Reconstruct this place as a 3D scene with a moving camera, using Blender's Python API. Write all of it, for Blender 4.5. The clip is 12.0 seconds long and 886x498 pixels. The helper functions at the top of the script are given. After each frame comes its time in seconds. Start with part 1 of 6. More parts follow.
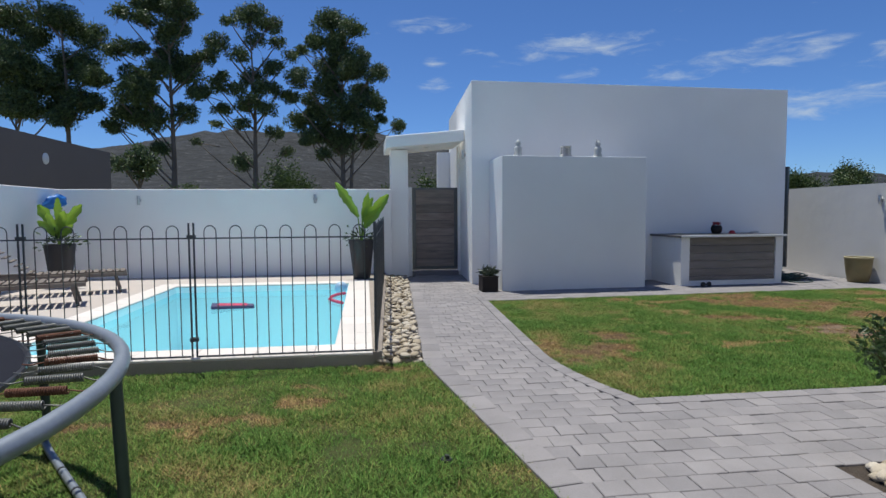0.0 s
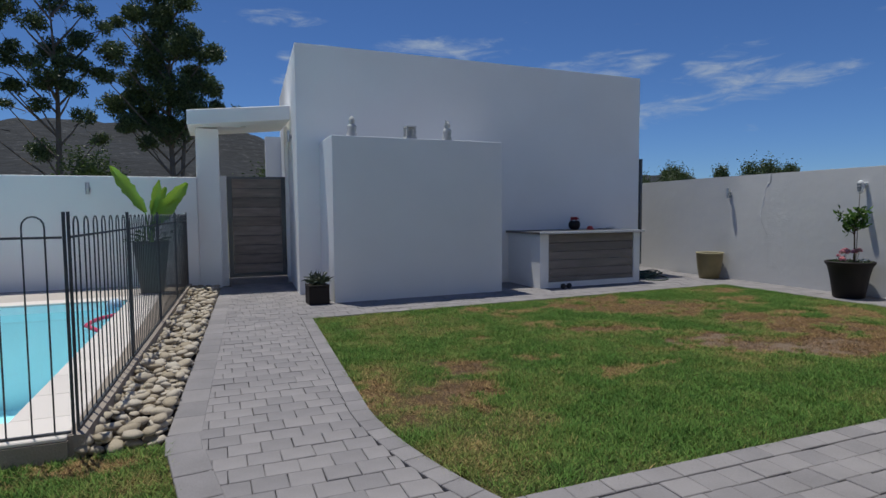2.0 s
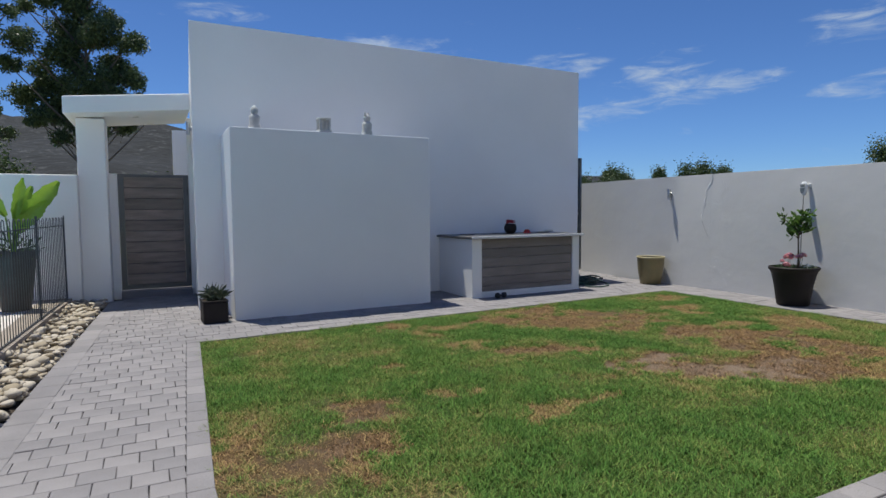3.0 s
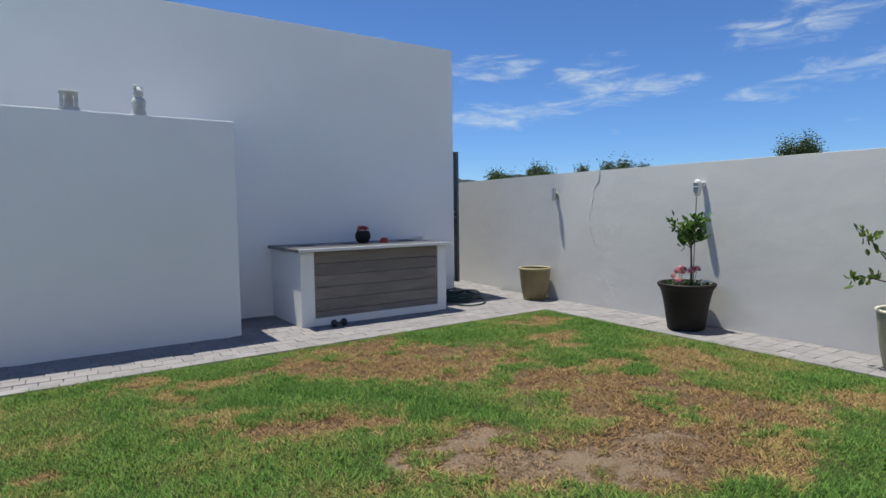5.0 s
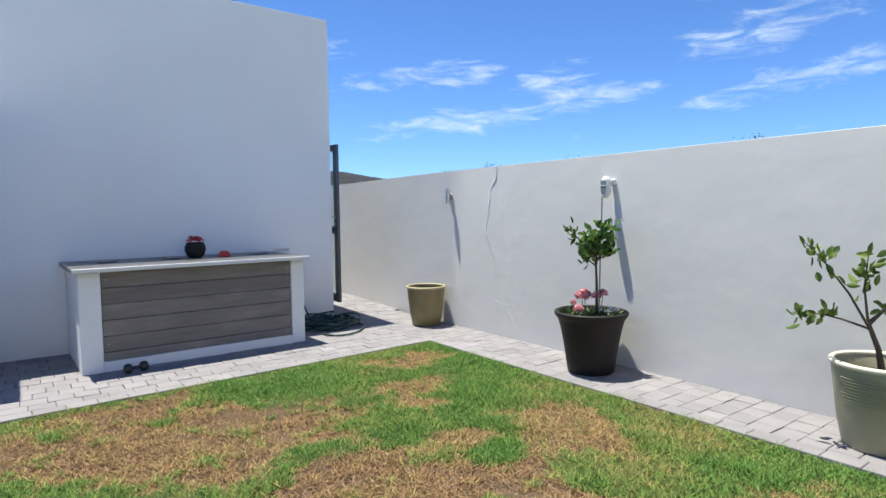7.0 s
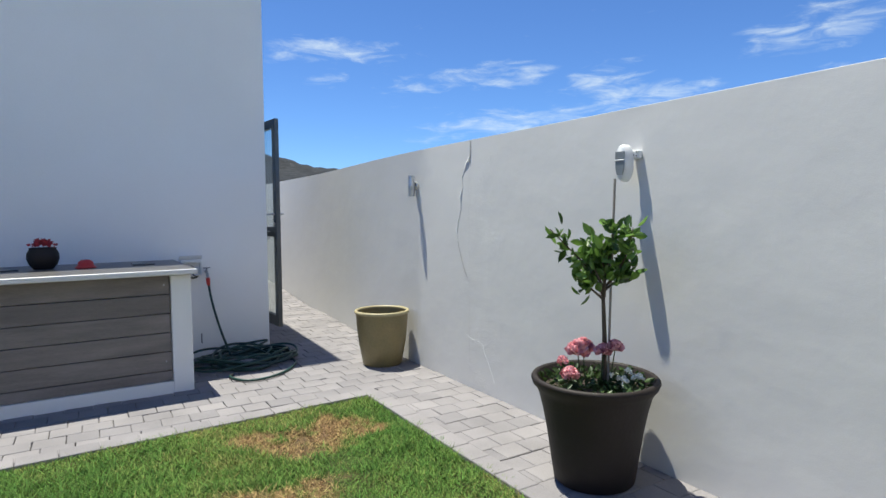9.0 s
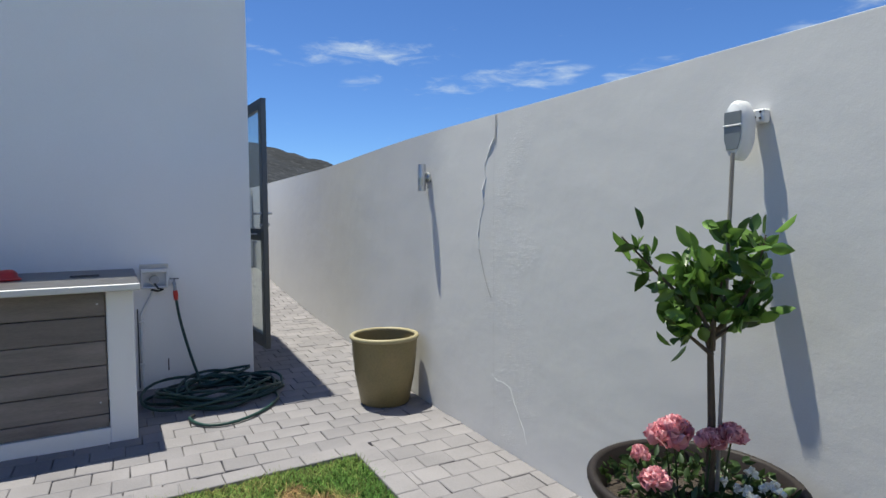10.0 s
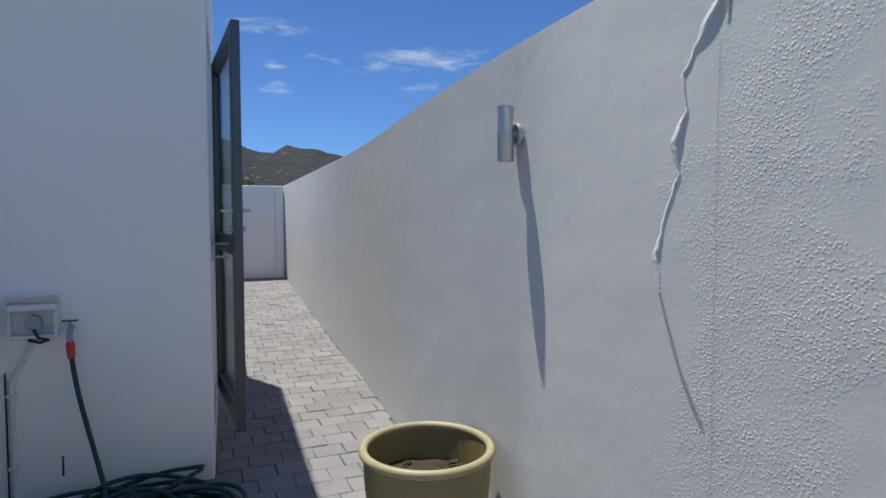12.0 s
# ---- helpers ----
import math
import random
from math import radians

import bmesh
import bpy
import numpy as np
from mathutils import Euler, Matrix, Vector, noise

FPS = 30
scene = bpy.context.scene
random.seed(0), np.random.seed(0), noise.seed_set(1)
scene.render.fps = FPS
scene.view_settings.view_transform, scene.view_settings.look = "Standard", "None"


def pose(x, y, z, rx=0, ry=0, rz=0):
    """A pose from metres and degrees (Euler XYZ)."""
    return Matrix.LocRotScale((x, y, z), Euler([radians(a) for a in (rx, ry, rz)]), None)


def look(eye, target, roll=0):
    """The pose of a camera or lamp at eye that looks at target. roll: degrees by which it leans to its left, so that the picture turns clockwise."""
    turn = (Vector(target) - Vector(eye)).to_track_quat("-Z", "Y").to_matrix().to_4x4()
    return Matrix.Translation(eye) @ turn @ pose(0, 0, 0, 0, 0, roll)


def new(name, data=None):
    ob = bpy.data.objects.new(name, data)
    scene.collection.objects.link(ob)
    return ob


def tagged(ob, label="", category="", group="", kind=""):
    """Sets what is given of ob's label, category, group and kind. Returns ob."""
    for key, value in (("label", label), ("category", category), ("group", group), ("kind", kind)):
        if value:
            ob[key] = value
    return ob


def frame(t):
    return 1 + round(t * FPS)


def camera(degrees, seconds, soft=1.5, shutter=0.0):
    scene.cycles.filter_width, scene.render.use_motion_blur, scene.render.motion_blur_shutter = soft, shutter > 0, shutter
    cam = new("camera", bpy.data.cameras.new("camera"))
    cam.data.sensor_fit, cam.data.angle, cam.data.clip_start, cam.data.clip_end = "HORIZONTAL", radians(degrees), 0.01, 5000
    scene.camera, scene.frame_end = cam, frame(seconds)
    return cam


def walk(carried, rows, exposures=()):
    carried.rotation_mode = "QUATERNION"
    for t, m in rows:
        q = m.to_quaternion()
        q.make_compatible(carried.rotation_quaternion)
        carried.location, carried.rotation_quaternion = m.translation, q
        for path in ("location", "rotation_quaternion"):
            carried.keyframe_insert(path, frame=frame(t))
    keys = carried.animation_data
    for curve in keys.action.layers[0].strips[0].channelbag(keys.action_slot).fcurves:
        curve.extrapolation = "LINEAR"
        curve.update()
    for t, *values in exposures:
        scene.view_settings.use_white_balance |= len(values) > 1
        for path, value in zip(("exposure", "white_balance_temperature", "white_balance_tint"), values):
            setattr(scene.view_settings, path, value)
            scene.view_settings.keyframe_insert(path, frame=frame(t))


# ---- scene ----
cam = camera(75.0, 12.0)
PATH = [
    (0, (-0.164, -0.712, 1.361), (0.102, 1.266, 1.237), -0.35),
    (0.5, (-0.032, -0.283, 1.349), (0.364, 1.673, 1.223), -0.33),
    (1, (0.199, 0.191, 1.337), (0.702, 2.123, 1.21), -0.36),
    (1.5, (0.41, 0.628, 1.301), (1.02, 2.528, 1.174), -0.35),
    (2, (0.65, 1.002, 1.278), (1.382, 2.858, 1.147), -0.44),
    (2.5, (0.957, 1.354, 1.303), (1.776, 3.174, 1.17), -0.46),
    (3, (1.317, 1.694, 1.318), (2.215, 3.476, 1.185), -0.47),
    (5, (3.308, 2.615, 1.379), (4.393, 4.289, 1.239), -0.71),
    (5.5, (3.721, 2.831, 1.367), (4.838, 4.484, 1.226), -0.72),
    (6, (4.187, 3.009, 1.374), (5.334, 4.642, 1.236), -0.75),
    (6.5, (4.701, 3.146, 1.379), (5.869, 4.765, 1.244), -0.79),
    (7, (5.154, 3.329, 1.374), (6.34, 4.934, 1.247), -0.68),
    (7.5, (5.589, 3.525, 1.356), (6.794, 5.119, 1.235), -0.6),
    (9.5, (7.328, 4.94, 1.316), (8.319, 6.673, 1.195), -0.3),
    (10, (7.611, 5.386, 1.31), (8.563, 7.14, 1.193), -0.26),
    (10.5, (7.886, 5.841, 1.305), (8.768, 7.633, 1.2), -0.32),
    (11, (8.112, 6.319, 1.303), (8.936, 8.139, 1.202), -0.14),
    (11.5, (8.281, 6.775, 1.284), (9.086, 8.602, 1.188), -0.04),
    (12, (8.427, 7.229, 1.278), (9.205, 9.067, 1.18), -0.04),
]
EXPOSURES = [(0, 0.05, 6550, 4), (0.5, -0.24, 6520, 4), (1, -0.38, 6480, 5), (1.5, -0.48, 6450, 5), (2.5, -0.2, 6550, 5), (3, 0.05, 6600, 4), (5, 0.33, 6750, 2), (5.5, 0.42, 6750, 2), (6.5, 0.79, 6700, 2), (7.5, 0.90, 6700, 2), (9.5, 0.54, 6750, 1), (10.5, 0.35, 6600, 2), (12, 0.22, 6550, 2)]
walk(cam, [(t, look(eye, target, roll)) for t, eye, target, roll in PATH], EXPOSURES)

# ---- world and sun ----
SUN = Vector((-0.258, 0.53, 2.36)).normalized()
sun_data = bpy.data.lights.new("sun", "SUN")
sun_data.energy, sun_data.angle, sun_data.color = 4.8, radians(0.53), (1.0, 0.95, 0.87)
sun = new("sun", sun_data)
sun.matrix_world = look(SUN * 60, (0, 0, 0))

# bearing from north (+y) to the east, height, half width, half height, lean (all degrees)
CLOUDS = [
    (6.3, 17.6, 3.4, 0.8, -0.05), (20.0, 15.2, 8.0, 1.1, 0.02), (7.0, 12.2, 1.4, 0.7, 0.1), (6.8, 14.4, 1.2, 0.5, 0.0),
    (20.2, 12.6, 2.6, 0.6, 0.05), (30.0, 12.3, 4.2, 0.9, 0.1), (37.5, 13.2, 5.6, 1.1, 0.03), (47.0, 12.4, 4.0, 1.3, 0.12),
    (38.5, 8.8, 8.5, 1.3, 0.08), (50.0, 10.4, 6.5, 1.2, 0.1), (60.0, 15.2, 2.2, 0.5, 0.0), (66.0, 15.0, 6.0, 1.8, 0.15),
    (69.5, 11.0, 6.5, 1.2, 0.12), (62.5, 9.4, 4.0, 0.8, 0.06), (75.0, 17.0, 5.0, 1.6, 0.1),
]


def build_world():
    w = bpy.data.worlds.new("sky")
    scene.world = w
    w.use_nodes = True
    t = w.node_tree
    t.nodes.clear()
    n, lk = t.nodes.new, t.links.new

    def m(op, a, b=None, c=None):
        nd = n("ShaderNodeMath")
        nd.operation = op
        for i, v in enumerate((a, b, c)):
            if v is None:
                continue
            if isinstance(v, (int, float)):
                nd.inputs[i].default_value = v
            else:
                lk(v, nd.inputs[i])
        return nd.outputs[0]

    sky = n("ShaderNodeTexSky")
    sky.sky_type = "NISHITA"
    sky.sun_disc = False
    sky.sun_elevation, sky.sun_rotation = math.asin(SUN.z), math.atan2(SUN.x, SUN.y)
    sky.altitude, sky.air_density, sky.dust_density, sky.ozone_density = 1500, 0.95, 0.35, 3.0
    co = n("ShaderNodeTexCoord")
    sep = n("ShaderNodeSeparateXYZ")
    lk(co.outputs["Generated"], sep.inputs[0])
    az = m("MULTIPLY", m("ARCTAN2", sep.outputs[0], sep.outputs[1]), 57.2958)
    el = m("MULTIPLY", m("ARCSINE", sep.outputs[2]), 57.2958)
    vec = n("ShaderNodeCombineXYZ")
    lk(m("MULTIPLY", az, 0.16), vec.inputs[0])
    lk(m("MULTIPLY", el, 0.62), vec.inputs[1])
    fine = n("ShaderNodeTexNoise")
    fine.inputs["Scale"].default_value, fine.inputs["Detail"].default_value, fine.inputs["Roughness"].default_value = 1.5, 8, 0.62
    fine.inputs["Distortion"].default_value = 0.5
    lk(vec.outputs[0], fine.inputs["Vector"])
    total = None
    for a0, e0, sa, se, lean in CLOUDS:
        de = m("SUBTRACT", m("SUBTRACT", el, e0), m("MULTIPLY", m("SUBTRACT", az, a0), lean))
        u = m("POWER", m("DIVIDE", m("SUBTRACT", az, a0), sa), 2.0)
        v = m("POWER", m("DIVIDE", de, se), 2.0)
        mask = m("SUBTRACT", 1.0, m("MULTIPLY", m("ADD", u, v), 0.55))
        total = mask if total is None else m("MAXIMUM", total, mask)
    total = m("MAXIMUM", total, -0.25)
    dens = m("ADD", m("MULTIPLY", total, 0.42), m("MULTIPLY", m("SUBTRACT", fine.outputs["Fac"], 0.5), 1.7))
    ramp = n("ShaderNodeMapRange")
    ramp.interpolation_type = "SMOOTHSTEP"
    ramp.inputs["From Min"].default_value, ramp.inputs["From Max"].default_value = 0.12, 0.95
    ramp.inputs["To Max"].default_value = 0.8
    lk(dens, ramp.inputs["Value"])
    mix = n("ShaderNodeMix")
    mix.data_type = "RGBA"
    lk(ramp.outputs[0], mix.inputs["Factor"])
    tint = n("ShaderNodeMix")
    tint.data_type, tint.blend_type = "RGBA", "MULTIPLY"
    tint.inputs["Factor"].default_value = 1.0
    lk(sky.outputs[0], tint.inputs[6])
    tint.inputs[7].default_value = (0.62, 0.86, 1.28, 1)
    lk(tint.outputs[2], mix.inputs[6])
    mix.inputs[7].default_value = (6.2, 6.9, 7.9, 1)
    bg = n("ShaderNodeBackground")
    bg.inputs["Strength"].default_value = 0.085
    lk(mix.outputs[2], bg.inputs["Color"])
    out = n("ShaderNodeOutputWorld")
    lk(bg.outputs[0], out.inputs["Surface"])


build_world()


# ---- materials ----
def mat(name, color, rough=0.8, metal=0.0, var=0.12, scale=2.5, grain=60.0, bump=0.15, depth=0.01, rand=0.0, tint=None, island=False, spec=0.5, coat=0.0, stretch=None):
    """A surface with a broad and a fine variation of its colour, and fine relief."""
    mt = bpy.data.materials.new(name)
    mt.use_nodes = True
    t = mt.node_tree
    n, lk = t.nodes.new, t.links.new
    b = t.nodes["Principled BSDF"]
    co = n("ShaderNodeTexCoord")
    src = co.outputs["Object"]
    if stretch:
        mp = n("ShaderNodeMapping")
        mp.inputs["Scale"].default_value = stretch
        lk(src, mp.inputs["Vector"])
        src = mp.outputs[0]
    big, small = n("ShaderNodeTexNoise"), n("ShaderNodeTexNoise")
    big.inputs["Scale"].default_value, big.inputs["Detail"].default_value = scale, 5
    small.inputs["Scale"].default_value, small.inputs["Detail"].default_value = grain, 4
    lk(src, big.inputs["Vector"])
    lk(src, small.inputs["Vector"])

    def m(op, a, c=0.0):
        nd = n("ShaderNodeMath")
        nd.operation = op
        for i, v in enumerate((a, c)):
            if isinstance(v, (int, float)):
                nd.inputs[i].default_value = v
            else:
                lk(v, nd.inputs[i])
        return nd.outputs[0]

    f = m("ADD", m("MULTIPLY", m("SUBTRACT", big.outputs["Fac"], 0.5), 1.6), m("MULTIPLY", m("SUBTRACT", small.outputs["Fac"], 0.5), 0.9))
    f = m("ADD", 1.0, m("MULTIPLY", f, 2 * var))
    if rand:
        if island:
            r = n("ShaderNodeNewGeometry").outputs["Random Per Island"]
        else:
            r = n("ShaderNodeObjectInfo").outputs["Random"]
        f = m("MULTIPLY", f, m("ADD", 1.0, m("MULTIPLY", m("SUBTRACT", r, 0.5), 2 * rand)))
    mul = n("ShaderNodeMix")
    mul.data_type, mul.blend_type = "RGBA", "MULTIPLY"
    mul.inputs["Factor"].default_value = 1.0
    if tint:
        tm = n("ShaderNodeMix")
        tm.data_type = "RGBA"
        tm.inputs[6].default_value, tm.inputs[7].default_value = (*color, 1), (*tint, 1)
        if rand:
            lk(r, tm.inputs["Factor"])
        else:
            lk(big.outputs["Fac"], tm.inputs["Factor"])
        lk(tm.outputs[2], mul.inputs[6])
    else:
        mul.inputs[6].default_value = (*color, 1)
    lk(f, mul.inputs[7])
    lk(mul.outputs[2], b.inputs["Base Color"])
    b.inputs["Roughness"].default_value, b.inputs["Metallic"].default_value = rough, metal
    b.inputs["Specular IOR Level"].default_value = spec
    b.inputs["Coat Weight"].default_value = coat
    if bump:
        bp = n("ShaderNodeBump")
        bp.inputs["Strength"].default_value, bp.inputs["Distance"].default_value = bump, depth
        lk(small.outputs["Fac"], bp.inputs["Height"])
        lk(bp.outputs[0], b.inputs["Normal"])
    return mt


# base raised above the garden wall's same plaster, to brighten the shaded fronts
PLASTER = mat("white_plaster_lifted", (0.89, 0.885, 0.875), 0.88, var=0.05, scale=0.7, grain=180, bump=0.25, depth=0.004)
PLASTER_BOX = mat("white_plaster_smooth", (0.83, 0.83, 0.83), 0.88, var=0.03, scale=1.3, grain=220, bump=0.2, depth=0.003)
TAUPE = mat("taupe_paint", (0.17, 0.145, 0.135), 0.9, var=0.06, scale=0.5, grain=20)
PAVER = mat("concrete_paver", (0.222, 0.210, 0.222), 0.92, var=0.17, scale=3.2, grain=120, bump=0.5, depth=0.005, rand=0.10, tint=(0.228, 0.214, 0.222))
PAVER_JOINED = mat("concrete_paver_field", (0.222, 0.210, 0.222), 0.92, var=0.18, scale=2.6, grain=120, bump=0.5, depth=0.005, rand=0.10, tint=(0.228, 0.214, 0.222), island=True)
BED = mat("jointing_sand", (0.09, 0.082, 0.078), 0.95, var=0.25, scale=6, grain=150, bump=0.4)
DECK = mat("pool_deck_paving", (0.46, 0.41, 0.385), 0.9, var=0.08, scale=1.5, grain=120, bump=0.3, depth=0.004)
COPING = mat("pale_coping", (0.66, 0.61, 0.585), 0.8, var=0.05, scale=2, grain=140, rand=0.04)
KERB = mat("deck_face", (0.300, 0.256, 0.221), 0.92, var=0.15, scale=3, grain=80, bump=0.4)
POOLSHELL = mat("pool_shell", (0.84, 0.97, 1.0), 0.6, var=0.05, scale=1.2, grain=20, bump=0)
STONE = mat("river_pebble", (0.42, 0.345, 0.245), 0.75, var=0.16, scale=9, grain=90, bump=0.25, depth=0.004, rand=0.28, tint=(0.38, 0.34, 0.29))
SOIL = mat("dark_soil", (0.06, 0.045, 0.035), 0.95, var=0.4, scale=20, grain=120, bump=0.9, depth=0.02)
WOOD = mat("weathered_boards", (0.205, 0.18, 0.165), 0.75, var=0.30, scale=2.2, grain=30, bump=0.3, depth=0.003, rand=0.10, stretch=(1.2, 9, 9))
GATEWOOD = mat("weathered_gate_boards", (0.235, 0.195, 0.17), 0.75, var=0.35, scale=2.2, grain=30, bump=0.3, depth=0.003, rand=0.2, stretch=(1.2, 9, 9))
STEEL = mat("grey_aluminium", (0.12, 0.13, 0.135), 0.42, metal=0.6, var=0.06, grain=80, bump=0.03)
BLACKSTEEL = mat("charcoal_steel", (0.062, 0.070, 0.082), 0.5, metal=0.3, var=0.1, grain=60, bump=0.05)
GALV = mat("galvanised_tube", (0.27, 0.30, 0.345), 0.45, metal=0.55, var=0.12, scale=5, grain=50, bump=0.05)
SPRING = mat("spring_steel", (0.15, 0.15, 0.145), 0.5, metal=0.5, var=0.2, scale=8, grain=60, rand=0.25, bump=0.05)
RUSTY = mat("rusty_spring", (0.13, 0.055, 0.035), 0.8, metal=0.2, var=0.4, scale=12, grain=60)
DARKGREEN = mat("dark_green_paint", (0.03, 0.05, 0.042), 0.5, var=0.15, scale=6, grain=50, bump=0.05)
FABRIC = mat("black_mesh_fabric", (0.012, 0.013, 0.021), 0.85, spec=0.15, var=0.2, scale=2, grain=300, bump=0.2)
BRUSHED = mat("brushed_steel", (0.55, 0.56, 0.57), 0.35, metal=0.9, var=0.05, grain=120, bump=0.03)
WHITEPLASTIC = mat("white_plastic", (0.74, 0.75, 0.76), 0.4, var=0.03, grain=40, bump=0.02)
GREYPLASTIC = mat("grey_plastic", (0.36, 0.37, 0.38), 0.5, var=0.05, grain=40, bump=0.02)
BLACKPLASTIC = mat("black_plastic", (0.02, 0.02, 0.022), 0.45, var=0.1, grain=40, bump=0.02)
REDPLASTIC = mat("red_plastic", (0.55, 0.035, 0.025), 0.4, var=0.08, grain=40, bump=0.02)
BLUEPLASTIC = mat("blue_plastic", (0.02, 0.16, 0.50), 0.4, var=0.1, grain=20, bump=0.05)
PINKFOAM = mat("pink_foam", (0.55, 0.05, 0.12), 0.6, var=0.1, grain=50)
NAVYFOAM = mat("navy_foam", (0.05, 0.04, 0.12), 0.5, var=0.1, grain=50)
OLIVEGLAZE = mat("olive_glazed_clay", (0.235, 0.20, 0.085), 0.5, var=0.22, scale=6, grain=70, bump=0.12, depth=0.004, coat=0.15, tint=(0.20, 0.145, 0.065))
PALEGLAZE = mat("sage_glazed_clay", (0.32, 0.305, 0.20), 0.5, var=0.08, scale=6, grain=70, bump=0.12, depth=0.004, coat=0.15)
PALERIM = mat("pale_cream_glaze", (0.62, 0.585, 0.48), 0.5, var=0.10, scale=10, grain=80, bump=0.1)
CREAMRIM = mat("cream_glaze", (0.36, 0.31, 0.18), 0.5, var=0.10, scale=10, grain=80, bump=0.1)
BROWNPOT = mat("dark_brown_clay", (0.020, 0.015, 0.014), 0.6, spec=0.3, var=0.18, scale=5, grain=50, bump=0.12)
BLACKPOT = mat("black_clay", (0.028, 0.027, 0.03), 0.5, var=0.15, scale=5, grain=50)
HOSE = mat("green_hose", (0.010, 0.046, 0.040), 0.4, var=0.12, grain=40, bump=0.05)
STATUE = mat("cast_stone", (0.52, 0.52, 0.51), 0.9, var=0.2, scale=14, grain=80, bump=0.4, depth=0.006)
SLATE = mat("dark_stone_top", (0.10, 0.095, 0.095), 0.35, var=0.2, scale=6, grain=60, bump=0.08)
BARK = mat("pale_bark", (0.16, 0.13, 0.11), 0.9, var=0.3, scale=1.5, grain=12, bump=0.5, depth=0.03)
TWIG = mat("woody_stem", (0.10, 0.075, 0.05), 0.85, var=0.25, scale=12, grain=60, bump=0.3)
STAKE = mat("weathered_stake", (0.30, 0.27, 0.24), 0.85, var=0.15, scale=8, grain=50)
CRACKDARK = mat("crack_gap_and_shade", (0.46, 0.45, 0.45), 0.95, var=0.2, grain=60)
EXPOSED = mat("bare_plaster_edge", (0.80, 0.80, 0.79), 0.9, var=0.05, grain=90, bump=0.3)
LENSGLASS = mat("lamp_lens", (0.25, 0.27, 0.28), 0.25, var=0.05, grain=30, bump=0.05)
EDGETRIM = mat("satin_edge_strip", (0.72, 0.72, 0.73), 0.35, metal=0.2, var=0.04, grain=60, bump=0.02)
TEAK = mat("grey_teak", (0.15, 0.125, 0.11), 0.8, var=0.25, scale=3, grain=40, rand=0.1, stretch=(1, 8, 8))


def leaf_mat(name, a, b, trans=0.25, rough=0.45):
    mt = mat(name, a, rough, var=0.15, scale=3, grain=30, bump=0, rand=0.35, tint=b, island=True)
    p = mt.node_tree.nodes["Principled BSDF"]
    tl = mt.node_tree.nodes.new("ShaderNodeBsdfTranslucent")
    mx = mt.node_tree.nodes.new("ShaderNodeMixShader")
    mx.inputs[0].default_value = trans
    src = p.inputs["Base Color"].links[0].from_socket
    mt.node_tree.links.new(src, tl.inputs["Color"])
    mt.node_tree.links.new(p.outputs[0], mx.inputs[1])
    mt.node_tree.links.new(tl.outputs[0], mx.inputs[2])
    mt.node_tree.links.new(mx.outputs[0], mt.node_tree.nodes["Material Output"].inputs["Surface"])
    return mt


GUM = leaf_mat("gum_leaves", (0.045, 0.080, 0.030), (0.115, 0.16, 0.06), 0.2)
HEDGE = leaf_mat("shrub_leaves", (0.04, 0.08, 0.02), (0.08, 0.12, 0.03))
CITRUS = leaf_mat("citrus_leaves", (0.055, 0.13, 0.024), (0.145, 0.255, 0.05), 0.3, 0.35)
LIMELEAF = leaf_mat("pale_citrus_leaves", (0.08, 0.15, 0.03), (0.16, 0.22, 0.045), 0.35, 0.4)
BANANA = leaf_mat("banana_leaves", (0.14, 0.28, 0.035), (0.26, 0.38, 0.05), 0.4, 0.35)
SHRUB = leaf_mat("dark_shrub_leaves", (0.03, 0.07, 0.02), (0.06, 0.10, 0.03))
SUCC = leaf_mat("succulent_leaves", (0.03, 0.05, 0.025), (0.06, 0.075, 0.04), 0.05)
ROSE = leaf_mat("pink_petals", (0.80, 0.24, 0.31), (0.90, 0.58, 0.60), 0.3, 0.6)
WHITEPETAL = leaf_mat("white_petals", (0.86, 0.86, 0.78), (0.9, 0.9, 0.84), 0.3, 0.6)
REDPETAL = leaf_mat("red_petals", (0.35, 0.02, 0.025), (0.45, 0.04, 0.05), 0.2, 0.6)


def glass_mat(name, tint, gloss, rough=0.0):
    mt = bpy.data.materials.new(name)
    mt.use_nodes = True
    t = mt.node_tree
    t.nodes.clear()
    n, lk = t.nodes.new, t.links.new
    tr, gl, fr, mx, out = n("ShaderNodeBsdfTransparent"), n("ShaderNodeBsdfGlossy"), n("ShaderNodeLayerWeight"), n("ShaderNodeMixShader"), n("ShaderNodeOutputMaterial")
    tr.inputs["Color"].default_value = (*tint, 1)
    gl.inputs["Roughness"].default_value = rough
    fr.inputs["Blend"].default_value = 0.5
    pw, ml = n("ShaderNodeMath"), n("ShaderNodeMath")
    pw.operation, ml.operation = "POWER", "MULTIPLY_ADD"
    lk(fr.outputs["Facing"], pw.inputs[0])
    pw.inputs[1].default_value = 5.0
    lk(pw.outputs[0], ml.inputs[0])
    ml.inputs[1].default_value, ml.inputs[2].default_value = gloss, 0.03
    lk(ml.outputs[0], mx.inputs[0])
    lk(tr.outputs[0], mx.inputs[1])
    lk(gl.outputs[0], mx.inputs[2])
    lk(mx.outputs[0], out.inputs["Surface"])
    return mt, t, gl, fr


